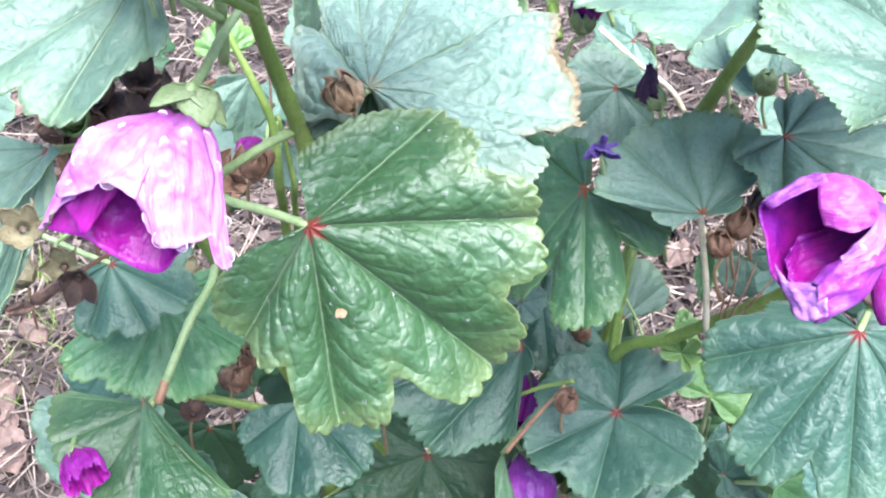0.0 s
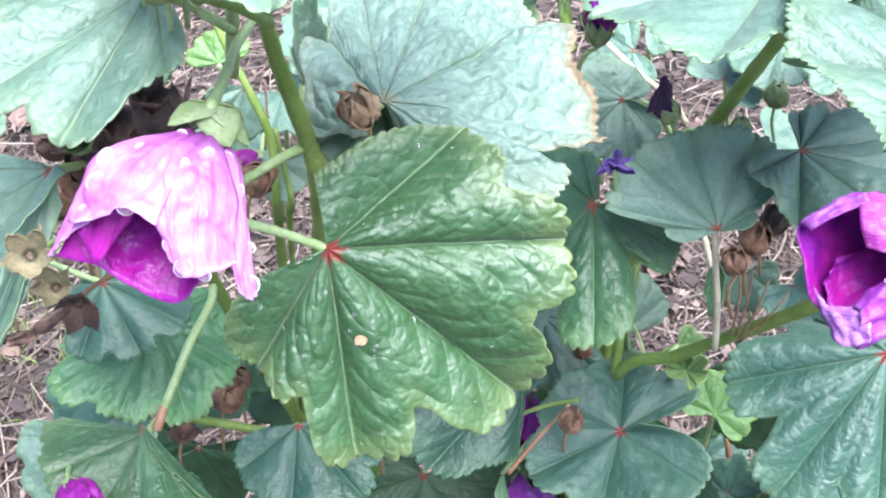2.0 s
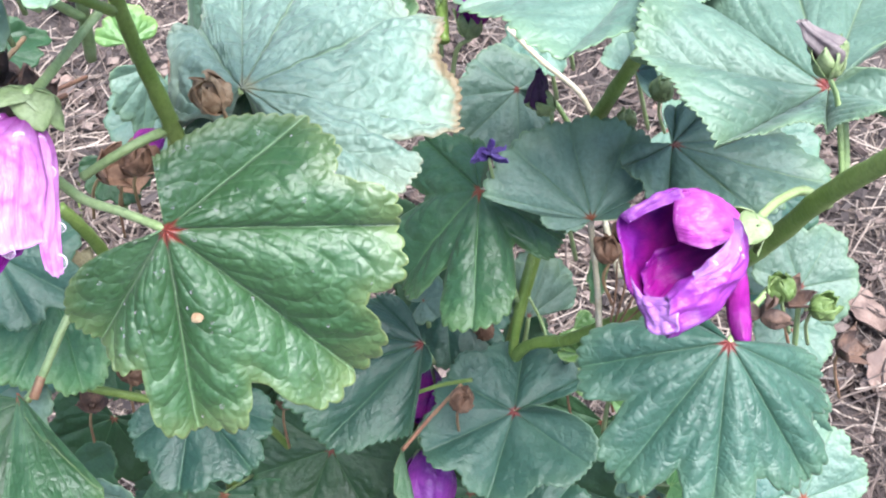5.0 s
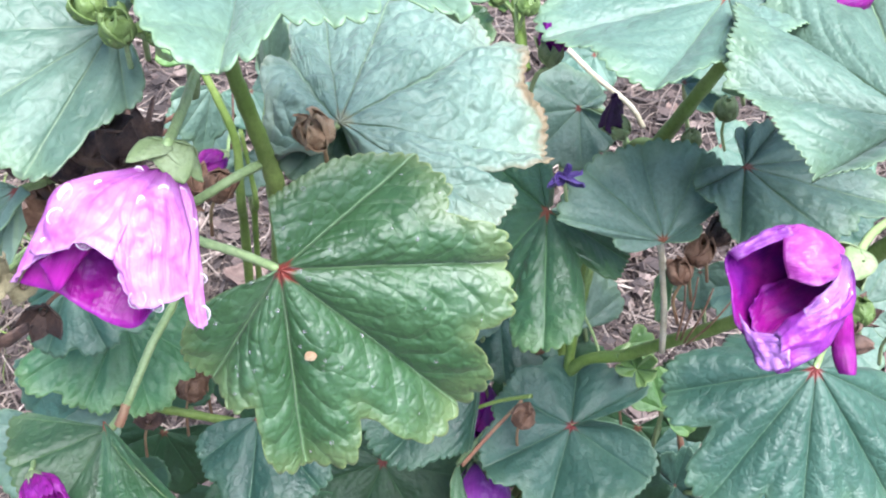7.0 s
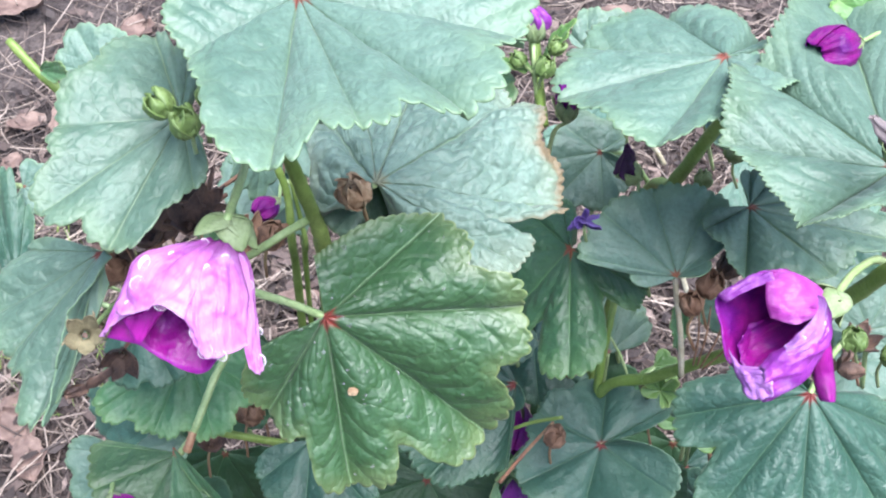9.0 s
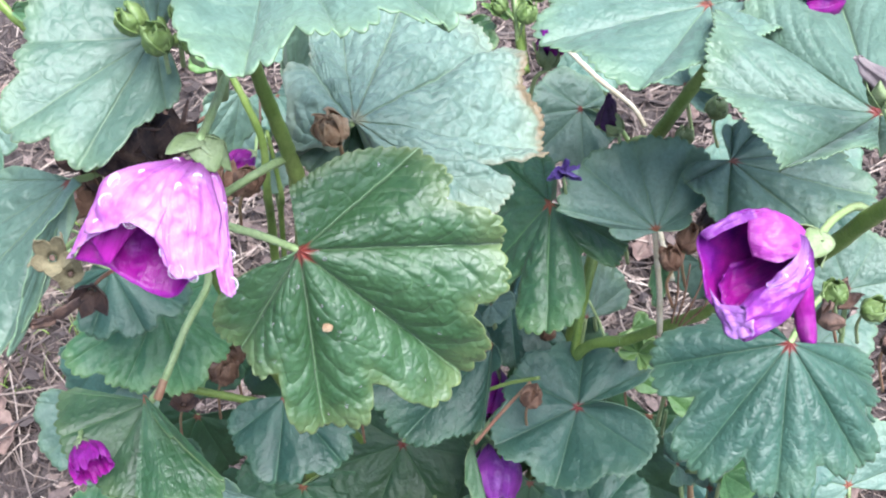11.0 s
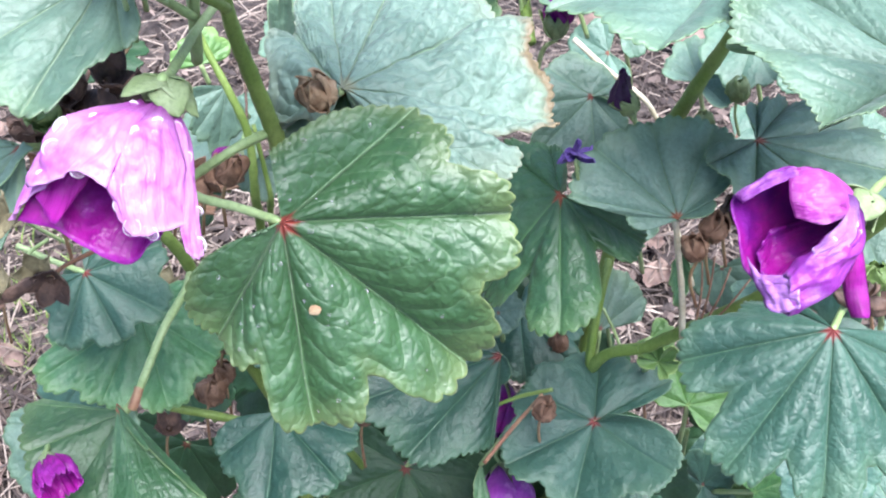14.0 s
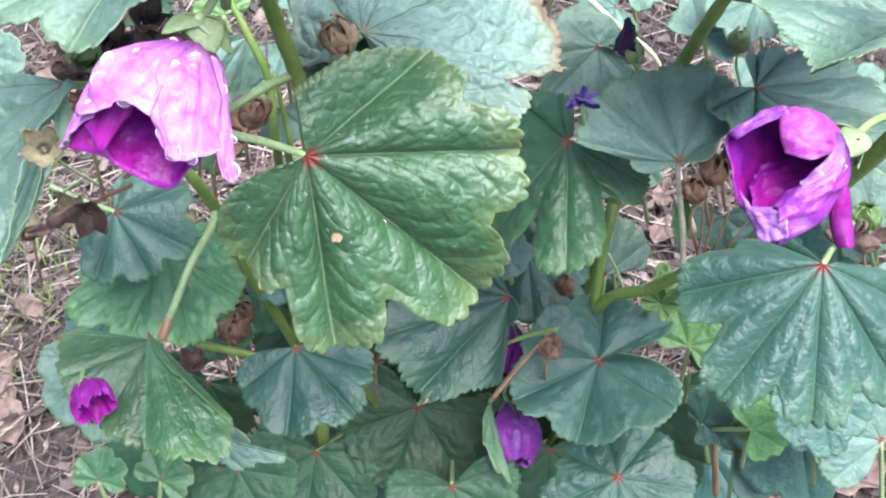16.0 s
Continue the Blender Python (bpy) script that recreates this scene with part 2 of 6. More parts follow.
clear, both = k.add("ShaderNodeBsdfTransparent"), k.add("ShaderNodeMixShader")
k.plug(both.inputs[0], k.math("MULTIPLY_ADD", k.add("ShaderNodeFresnel", IOR=1.33).outputs[0], 0.7, 0.035))
k.plug(both.inputs[1], clear.outputs[0]), k.plug(both.inputs[2], k.b.outputs[0])
k.plug(k.out.inputs[0], both.outputs[0])
WATER = k.m

k = Nodes("soil", 0.95)
big, fine = k.noise(9, 5), k.noise(160, 4)
c = k.mix(k.step(big, 0.35, 0.65), (0.06, 0.045, 0.044), (0.115, 0.09, 0.084))
k.colour(k.mix(k.step(fine, 0.42, 0.7), c, (0.04, 0.03, 0.028)))
k.bump(k.math("ADD", fine, big), 0.9, 0.012)
SOIL = k.m


def island_material(name, tones, rough):
    """Colour picked piece by piece from three tones, with a fine grain."""
    k = Nodes(name, rough)
    pick = k.t.nodes.new("ShaderNodeNewGeometry").outputs["Random Per Island"]
    c = k.mix(k.step(pick, 0.25, 0.5), tones[0], tones[1])
    c = k.mix(k.step(pick, 0.6, 0.9), c, tones[2])
    k.colour(k.mix(k.math("MULTIPLY", k.step(k.noise(400, 3), 0.4, 0.7), 0.5), c, tuple(0.5 * x for x in tones[0])))
    return k.m


STRAW = island_material("straw", ((0.07, 0.05, 0.045), (0.17, 0.125, 0.105), (0.36, 0.285, 0.24)), 0.6)
LITTER = island_material("litter", ((0.045, 0.032, 0.03), (0.1, 0.068, 0.06), (0.2, 0.145, 0.125)), 0.8)


# ---- building helpers ----
def link(name, mesh, material, parent, origin, label="", smooth=True):
    """One mesh object, a part of parent (or a thing of its own where parent is None)."""
    mesh.materials.append(material)
    if smooth:
        mesh.polygons.foreach_set("use_smooth", [True] * len(mesh.polygons))
    ob = new(name, mesh)
    ob.matrix_basis = Matrix.Translation(origin)
    if parent:
        ob.parent, ob.matrix_parent_inverse = parent, parent.matrix_basis.inverted()
    return tagged(ob, label)


def grid_mesh(name, f, nu, nv, closed=False):
    """A sheet from f(u, v) with u, v from 0 to 1, and UVs of the same; f may return (place, uv)."""
    verts, uvs, faces = [], [], []
    for i in range(nu + 1):
        for j in range(nv + 1):
            got = f(i / nu, j / nv)
            place, uv = got if isinstance(got, tuple) else (got, (i / nu, j / nv))
            verts.append(place), uvs.append(uv)
    for i in range(nu):
        for j in range(nv):
            a = i * (nv + 1) + j
            faces.append((a, a + nv + 1, a + nv + 2, a + 1))
    mesh = bpy.data.meshes.new(name)
    mesh.from_pydata(verts, [], faces)
    layer = mesh.uv_layers.new(name="UVMap")
    index = np.empty(len(mesh.loops), dtype=np.int32)
    mesh.loops.foreach_get("vertex_index", index)
    layer.data.foreach_set("uv", np.array(uvs, dtype=np.float32)[index].ravel())
    return mesh


def thicken(ob, metres):
    mod = ob.modifiers.new("thickness", "SOLIDIFY")
    mod.thickness, mod.offset = metres, -1
    return ob


def spline(points, steps):
    """Catmull-Rom curve through the points."""
    pts = [Vector(p) for p in points]
    pts = [2 * pts[0] - pts[1]] + pts + [2 * pts[-1] - pts[-2]]
    out = []
    for i in range(1, len(pts) - 2):
        a, b, c, d = pts[i - 1 : i + 3]
        for n in range(steps):
            t = n / steps
            out.append(0.5 * (2 * b + (c - a) * t + (2 * a - 5 * b + 4 * c - d) * t * t + (3 * b - a - 3 * c + d) * t ** 3))
    return out + [pts[-2]]


def tube(name, points, r0, r1, material, parent, label="", sides=10, steps=7, wobble=0.06):
    """A tapered, slightly ribbed stalk along world points."""
    line = spline(points, steps)
    origin = line[0]
    verts, faces, side = [], [], Vector((0.3, 0.9, 0.2)).normalized()
    for i, p in enumerate(line):
        way = (line[min(i + 1, len(line) - 1)] - line[max(i - 1, 0)]).normalized()
        side = (side - way * side.dot(way)).normalized()
        other = way.cross(side)
        f = i / (len(line) - 1)
        r = (r0 + (r1 - r0) * f) * (1 + wobble * math.sin(i * 1.9 + r0 * 9000))
        for n in range(sides):
            a = math.tau * n / sides
            rr = r * (1 + 0.07 * math.cos(a * 4))
            verts.append(p - origin + side * rr * math.cos(a) + other * rr * math.sin(a))
    for i in range(len(line) - 1):
        for n in range(sides):
            a, b = i * sides + n, i * sides + (n + 1) % sides
            faces.append((a, b, b + sides, a + sides))
    faces += [tuple(range(sides))[::-1], tuple(range(len(verts) - sides, len(verts)))]
    mesh = bpy.data.meshes.new(name)
    mesh.from_pydata(verts, [], faces)
    return link(name, mesh, material, parent, origin, label)


def bump_noise(p, scale, seed):
    return noise.noise(Vector(p) * scale + Vector((seed * 7.31, seed * 3.17, seed * 1.73)))


def leaf(plant, label, hub, tips, look_of="blue", stalk=(), pleat=0.1, pucker=1.0, seed=1, notch=0.14, wave=0.03, teeth=0.045, stalk_r=0.0013, ends=(28, 28), fineness=900, ripple=1.0, base=(None, None), tooth_size=4.5, cells=4.2):
    """A mallow leaf: hub, then the tips of its lobes as offsets in millimetres, all in the leaning frame.
    Main veins run to the tips; the blade bulges between them and is scalloped round the margin."""
    o = V(*hub)
    vs = [D(*(0.001 * a for a in t)) for t in tips]
    n = sum((a.cross(b) for a, b in zip(vs, vs[1:])), Vector())
    n.normalize()
    facing = 1 if n.dot(D(0, -1, 0.25)) > 0 else -1
    e1 = vs[len(vs) // 2]
    e1 = (e1 - n * e1.dot(n)).normalized()
    e2 = n.cross(e1)
    flat = [Vector((v.dot(e1), v.dot(e2))) for v in vs]
    angle = [math.atan2(flat[0].y, flat[0].x)]
    for a, b in zip(flat, flat[1:]):
        angle.append(angle[-1] + math.atan2(a.x * b.y - a.y * b.x, a.dot(b)))
    reach, rise = [f.length for f in flat], [v.dot(n) * facing for v in vs]
    size, gaps = max(reach), len(vs) - 1
    first, last = angle[0] - radians(ends[0]), angle[-1] + radians(ends[1])
    spread_of = [min(1, abs(b - a) / 0.8) for a, b in zip([first] + angle, angle + [last])]
    dense = min(84, max(9, int(size * fineness)))
    cols = []
    for i in range(-1, gaps + 1):
        for q in range(dense):
            cols.append((i, q / dense))
    cols.append((gaps, 1.0))
    rows = min(66, max(14, int(size * fineness * 0.5)))
    cell = max(0.001 * cells, 3.2 * size / rows)

    def tail(w, keep):
        return 0.16 + 0.84 * math.sqrt(max(0, 1 - w * w)) if keep is None else keep + (1 - keep) * (1 - w) ** 1.6

    def blade(i, q, s):
        if i < 0:
            phi, r0, h, between = first + (angle[0] - first) * q, reach[0] * tail(1 - q, base[0]), rise[0], 0.5 * (1 - q)
        elif i == gaps:
            phi, r0, h, between = angle[-1] + (last - angle[-1]) * q, reach[-1] * tail(q, base[1]), rise[-1], 0.5 * q
        else:
            w = q * q * (3 - 2 * q)
            phi = angle[i] + (angle[i + 1] - angle[i]) * q
            r0 = reach[i] + (reach[i + 1] - reach[i]) * w
            r0 *= 1 - (notch[i] if isinstance(notch, tuple) else notch) * math.exp(-(((q - 0.5) / 0.15) ** 2)) + 0.04 * math.sin(math.pi * q)
            h, between = rise[i] + (rise[i + 1] - rise[i]) * w, q
        tooth = abs(math.sin(phi * size * 3141 / tooth_size + 1.1 * math.sin(phi * 3.1 + seed)))
        r0 *= 1 + teeth * (tooth ** 0.6 - 0.6) * max(0, (s - 0.72) / 0.28) ** 2 + 0.03 * bump_noise((phi, 0, 0), 3, seed)
        r = r0 * s
        off = min(between, 1 - between)
        x, y = r * math.cos(phi), r * math.sin(phi)
        z = h * s ** 1.35
        z += pleat * size * spread_of[i + 1] * (math.sin(math.pi * between) ** 0.7 - 0.45) * s * (1.15 - 0.5 * s)
        warp = 0.07 * bump_noise((x / size, y / size, 0.2), 3.0, seed + 2) + 0.03 * bump_noise((x / size, y / size, 0.7), 9.0, seed)
        swap = min(1, max(0, (between - 0.35) / 0.3))
        phase = 5.5 * (s - 0.75 * off + warp) + 0.37 * i + 0.5 * swap * swap * (3 - 2 * swap)
        pillow = 1 - abs(2 * (phase % 1) - 1) ** 2.4
        z += 0.016 * ripple * pucker * size * spread_of[i + 1] * (pillow - 0.6) * min(1, off * 6) * min(1, 0.25 + (0.5 - off) * 4) * min(1, s * 1.5) * (1 if 0 <= i < gaps else 0.3)
        near = noise.voronoi(Vector((x / cell + seed, y / cell, 0.3 * seed)))[0]
        z += 0.1 * cell * pucker * (min(1, 1.6 * (near[1] - near[0])) ** 0.8 - 0.6) * min(1, s * 3) * min(1, 0.3 + 4 * off)
        z += 0.018 * pucker * size * bump_noise((x / size, y / size, 0), 4.5, seed) * min(1, s * 3)
        z += 0.009 * pucker * size * bump_noise((x / size, y / size, 0.5), 13, seed) * min(1, s * 3)
        z += wave * size * bump_noise((phi, 0.3, 0), 2.6, seed + 5) * s ** 3
        return e1 * x + e2 * y + n * (facing * z), (i + q, s), phase

    verts, uvs, ribs, faces = [], [], [], []
    for i, q in cols:
        for j in range(rows + 1):
            place, uv, phase = blade(i, q, (j / rows) ** 0.85)
            verts.append(place), uvs.append(uv), ribs.append((phase, 0.5))
    for c in range(len(cols) - 1):
        for j in range(rows):
            a = c * (rows + 1) + j
            ids = (a, a + rows + 1, a + rows + 2, a + 1)
            faces.append(ids if facing < 0 else ids[::-1])
    mesh = bpy.data.meshes.new("leaf")
    mesh.from_pydata(verts, [], faces)
    layers = [mesh.uv_layers.new(name=name).name for name in ("UVMap", "Ribs")]
    index = np.empty(len(mesh.loops), dtype=np.int32)
    mesh.loops.foreach_get("vertex_index", index)
    for name, values in zip(layers, (uvs, ribs)):
        mesh.uv_layers[name].data.foreach_set("uv", np.array(values, dtype=np.float32)[index].ravel())
    ob = thicken(link("leaf", mesh, LEAVES[look_of], plant, o, label), 0.0004)
    if stalk:
        way = -n * facing * 0.002
        tube("petiole", [o + way * 0.3] + [V(*p) for p in stalk], stalk_r * 0.9, stalk_r, STEM_PALE, ob)
    return ob


def stem(plant, points, r0, r1, label="", material=STEM, name="stem"):
    return tube(name, [V(*p) for p in points], r0, r1, material, plant, label, 14)


def frame_of(axis, spin):
    """Two directions square to the axis."""
    a = axis.normalized()
    s = Vector((0, 0, 1)) if abs(a.z) < 0.9 else Vector((1, 0, 0))
    s = (s - a * s.dot(a)).normalized()
    t = a.cross(s)
    return s * math.cos(spin) + t * math.sin(spin), t * math.cos(spin) - s * math.sin(spin), a


def sepal_ring(parent, base, axis, count, length, width, spread, curl, material, name="sepal", spin=0.0, inner=0.0012):
    """A calyx: pointed, cupped leaflets round an axis."""
    e1, e2, a = frame_of(axis, spin)
    for i in range(count):
        turn = math.tau * i / count

        def f(u, v, turn=turn, i=i):
            q = 2 * u - 1
            w = width * (math.sin(math.pi * (0.12 + 0.88 * v) ** 0.75)) * (1 if v < 0.98 else 0.3)
            out = spread * math.sin(v * math.pi * 0.5) ** 0.75 + curl * v * v * v
            rad = e1 * math.cos(turn) + e2 * math.sin(turn)
            tan = e2 * math.cos(turn) - e1 * math.sin(turn)
            p = a * length * v * (1 - 0.25 * abs(curl / max(length, 1e-5)) * v * v) + rad * (inner + out - 0.2 * width * q * q) + tan * w * q
            return p + (rad * 1.4 + tan + a) * 0.16 * length * v * bump_noise((u, v, i), 1.7, i + base.x * 900)

        thicken(link(name, grid_mesh(name, f, 6, 8), material, parent, base), 0.0003)


def broad_sepal(parent, base, way, face, length, width, cup=0.12):
    """One rounded, cupped sepal lying along way, its outer side towards face."""
    a = way.normalized()
    out = (face - a * face.dot(a)).normalized()
    side = a.cross(out)

    def f(u, v):
        q = 2 * u - 1
        w = width * (0.35 * (1 - v) + math.sin(math.pi * min(1, 0.06 + 0.94 * v)) ** 0.55 * (1 - 0.35 * v))
        rise = cup * width * (1 - q * q) + 0.1 * length * math.sin(math.pi * v) + 0.0003 * bump_noise((q, v * 2, length * 900), 2, 3)
        return a * length * v + side * (w * q) + out * rise

    thicken(link("sepal", grid_mesh("sepal", f, 8, 12), SEPAL, parent, base), 0.0003)


def seed_pod(plant, label, at, axis, size, look_of=HUSK, stalk=(), closed=True, spin=0.0, stalk_mat=STEM_RED, hollow_shade=None):
    """A spent mallow calyx: five papery sepals round a ribbed wheel of seeds."""
    base, a = V(*at), D(*axis).normalized()
    e1, e2, a = frame_of(a, spin)

    def f(u, v):
        th, ph = math.tau * u, math.pi * (0.02 + 0.96 * v)
        r = size * 0.38 * (1 + 0.06 * math.cos(th * 11)) * (1 + 0.3 * bump_noise((math.cos(th), math.sin(th), 2 * v), 1.1, spin + at[0] * 900) + 0.12 * bump_noise((math.cos(th), math.sin(th), 2 * v), 3.0, size * 900))
        full = 1 if closed else 0.25
        return a * size * full * (0.36 - 0.3 * math.cos(ph)) + (e1 * math.cos(th) + e2 * math.sin(th)) * r * full * math.sin(ph) ** 0.8

    # A separate dark middle stands in for shade inside an empty calyx
    pod = link("seed_pod", grid_mesh("seed_pod", f, 33, 10), hollow_shade or look_of, plant, base, label)
    sepal_ring(pod, base, a, 5, size * (0.95 if closed else 0.75), size * (0.34 if closed else 0.3), size * (0.4 if closed else 0.45), -size * 0.3 if closed else size * 0.12, look_of, "sepal", spin)
    if stalk:
        tube("stalk", [base] + [V(*p) for p in stalk], 0.0006, 0.0008, stalk_mat, pod, "", 7)
    return pod


def flower_bud(plant, label, at, axis, size, tip="wilt", stalk=(), spin=0.0, open_tip=0.5):
    """A green calyx with rolled or wilted petals sticking out."""
    base, a = V(*at), D(*axis).normalized()
    e1, e2, a = frame_of(a, spin)

    def f(u, v):
        th = math.tau * u
        r = size * (0.16 + 0.22 * math.sin(math.pi * min(1, v * 1.15)) ** 0.8) * (1 + 0.22 * math.cos(th * 5 + v * 5)) * (1 - 0.35 * v * v)
        bend = e1 * size * 0.5 * open_tip * v * v + e2 * size * 0.12 * math.sin(v * 5)
        return a * size * (0.25 + 0.95 * v) + bend + (e1 * math.cos(th) + e2 * math.sin(th)) * r * (1 + 0.2 * bump_noise((math.cos(th), math.sin(th), v * 2), 2, size * 700))

    bud = link("flower_bud", grid_mesh("flower_bud", f, 30, 12), PETALS[tip], plant, base, label)
    sepal_ring(bud, base, a, 5, size * 0.75, size * 0.27, size * 0.3, -size * 0.05, SEPAL, "sepal", spin)
    if stalk:
        tube("stalk", [base] + [V(*p) for p in stalk], 0.0008, 0.0009, STEM_PALE, bud, "", 8)
    return bud


def along(profile, q):
    """Reads a profile given at even steps of q from -1 to 1, smoothly."""
    x = (q + 1) / 2 * (len(profile) - 1)
    i = min(int(x), len(profile) - 2)
    w = x - i
    w = w * w * (3 - 2 * w)
    return profile[i] + (profile[i + 1] - profile[i]) * w


def petal(flower, base, axis, front, turn, half, length, radius, look_of, seed, rim=(1, 1, 1), flare=(0, 0, 0), lift=0.0, crumple=1.0, name="petal", label="", curl=0.0, dome=0.75):
    """One petal of a half-closed bell round an axis. turn 0 faces front; turn and half-width in radians.
    rim scales its length across its width, flare spreads its tip, curl rolls it in (minus) or out."""
    a = axis.normalized()
    e1 = (front - a * front.dot(a)).normalized()
    e2 = a.cross(e1)

    def f(u, v):
        q = 2 * u - 1
        wide = half * (0.4 + 0.6 * min(1, v * 1.7) ** 0.7) * (1 - 0.3 * max(0, v - 0.75) ** 1.5)
        th = turn + wide * q
        r = radius * (0.13 + 0.92 * math.sin(min(1.0, v * 1.25) * math.pi * 0.5) ** dome + along(flare, q) * v ** 3 + curl * max(0, v - 0.6) ** 2 * 6) + lift * min(1, 3 * v)
        crease = math.sin(q * 5.3 + seed * 1.7) * 0.5 + math.sin(q * 11 + seed) * 0.22 + 0.5 * bump_noise((q * 3, v * 2.2, seed), 2.0, seed + 9)
        r *= 1 + 0.055 * crumple * crease * v + 0.12 * crumple * bump_noise((q * 1.1, v * 1.3, seed), 1.5, seed)
        far = length * v * along(rim, q) * (1 - 0.06 * abs(q) ** 3 * v) + 0.0012 * crumple * bump_noise((q * 2, v, 3 + seed), 2.2, seed) * v
        far -= abs(curl) * max(0, v - 0.7) ** 2 * length * 1.5
        return (e1 * math.cos(th) + e2 * math.sin(th)) * r + a * far

    ob = link(name, grid_mesh(name, f, 30, 24), PETALS[look_of], flower, base, label)
    return thicken(ob, 0.00025)


# ---- the ground ----
def soil_height(x, y):
    return 0.018 * noise.noise(Vector((x * 2.2, y * 2.2, 0.0))) + 0.008 * noise.noise(Vector((x * 9, y * 9, 2.0)))


def ground_grid():
    edges = [-400, -60, -12, -4, -2] + [-1.2 + 0.03 * i for i in range(94)] + [2.2, 4, 12, 60, 400]
    n = len(edges)
    verts = []
    for y in edges:
        for x in edges:
            near = abs(x) < 2.3 and -2.3 < y < 2.3
            verts.append((x, y, soil_height(x, y) + (0.005 * noise.noise(Vector((x * 30, y * 30, 4))) if near else 0)))
    faces = [(j * n + i, j * n + i + 1, (j + 1) * n + i + 1, (j + 1) * n + i) for j in range(n - 1) for i in range(n - 1)]
    mesh = bpy.data.meshes.new("ground")
    mesh.from_pydata(verts, [], faces)
    return tagged(link("ground", mesh, SOIL, None, (0, 0, 0)), "brown garden soil under dry litter", "ground", "", "structure")


ground_grid()


def scatter(name, label, count, material, shape, seed, box=None):
    """One loose layer of countless pieces on the soil."""
    rng = random.Random(seed)
    verts, faces = [], []
    for _ in range(count):
        if box:
            x, y = rng.uniform(box[0], box[1]), rng.uniform(box[2], box[3])
        else:
            x, y = rng.gauss(0.05, 0.55), rng.gauss(0.75, 0.45)
        v, f = shape(rng)
        m = Matrix.Translation((x, y, soil_height(x, y) + rng.uniform(0.001, 0.022))) @ Euler((rng.gauss(0, 0.16), rng.gauss(0, 0.16), rng.uniform(0, math.tau))).to_matrix().to_4x4()
        b = len(verts)
        verts += [m @ Vector(p) for p in v]
        faces += [tuple(b + i for i in q) for q in f]
    mesh = bpy.data.meshes.new(name)
    mesh.from_pydata(verts, [], faces)
    return tagged(link(name, mesh, material, None, (0, 0, 0), label, False), label, "litter", "", "stuff")


def straw_shape(rng):
    length, r, bend = rng.uniform(0.03, 0.13), rng.uniform(0.0005, 0.0013), rng.gauss(0, 0.012)
    v, f = [], []
    for i in range(5):
        s = i / 4 - 0.5
        c = Vector((s * length, bend * (1 - 4 * s * s), 0))
        v += [c + Vector((0, r, 0)), c + Vector((0, -r, 0)), c + Vector((0, 0, r * 1.3))]
    for i in range(4):
        for k in range(3):
            a, b = 3 * i + k, 3 * i + (k + 1) % 3
            f.append((a, b, b + 3, a + 3))
    return v, f


def chip_shape(rng):
    l, w, up = rng.uniform(0.004, 0.016), rng.uniform(0.002, 0.007), rng.uniform(0.001, 0.006)
    v = [(-l, 0, 0), (-l * 0.4, w, up), (l * 0.5, w * 0.8, 0), (l, 0, up), (l * 0.4, -w, 0), (-l * 0.5, -w * 0.9, up), (0, 0, up * 1.6)]
    return [Vector(p) for p in v], [(i, (i + 1) % 6, 6) for i in range(6)]


scatter("straw", "scattered pale dry straw and needles on soil", 14000, STRAW, straw_shape, 3)
scatter("leaf_litter", "crumbled brown leaf litter on soil", 7000, LITTER, chip_shape, 4)

def dead_leaf(x, y, size, turn, seed, label):
    """A curled dry leaf lying on the litter."""
    def f(u, v):
        q, s = 2 * u - 1, v
        w = size * 0.5 * math.sin(math.pi * (0.06 + 0.9 * s)) ** 0.7 * (1 + 0.12 * math.sin(s * 19 + seed))
        z = 0.35 * size * (q * q * 0.5 + (s - 0.5) ** 2) + 0.12 * size * noise.noise(Vector((q * 1.5, s * 3, seed)))
        p = Vector(((s - 0.5) * size * 1.5, w * q, z + 0.006))
        p.rotate(Euler((0.2 * math.sin(seed), 0.2 * math.cos(seed * 2), turn)))
        return p

    ob = link("dead_leaf", grid_mesh("dead_leaf", f, 12, 16), DEAD, None, (x, y, soil_height(x, y) + 0.012))
    return tagged(thicken(ob, 0.0005), label, "dead leaf", "fallen leaves")


DEAD = simple_material("dead_leaf", (0.1, 0.06, 0.05), (0.21, 0.14, 0.115), 60, 0.7, 0.5, 500)
rng = random.Random(12)
for n in range(26):
    dead_leaf(rng.uniform(-0.6, 0.65), rng.uniform(0.45, 1.15), rng.uniform(0.02, 0.045), rng.uniform(0, 6.28), n, "curled dry brown leaf fallen on straw and soil")

dead_leaf(-0.459, 1.109, 0.06, 1.0, 40, "large curled pinkish-brown dry leaf on the litter")
dead_leaf(-0.603, 1.314, 0.06, 0.4, 41, "large curled pinkish-brown dry leaf on the litter")
dead_leaf(-0.423, 0.652, 0.035, 2.4, 42, "large curled pinkish-brown dry leaf on the litter")
dead_leaf(-0.400, 0.616, 0.035, 2.0, 43, "large curled pinkish-brown dry leaf on the litter")
dead_leaf(0.235, 1.303, 0.05, 0.3, 44, "large curled pinkish-brown dry leaf on the litter")
dead_leaf(0.539, 0.733, 0.05, 0.8, 45, "large curled pinkish-brown dry leaf on the litter")
dead_leaf(0.519, 0.805, 0.045, 2.1, 46, "large curled pinkish-brown dry leaf on the litter")
dead_leaf(0.398, 0.579, 0.07, 0.5, 47, "large curled pinkish-brown dry leaf on the litter")
dead_leaf(0.355, 1.270, 0.05, 0.2, 48, "large curled pinkish-brown dry leaf on the litter")
dead_leaf(-0.210, 1.036, 0.05, 1.2, 49, "large curled pinkish-brown dry leaf on the litter")
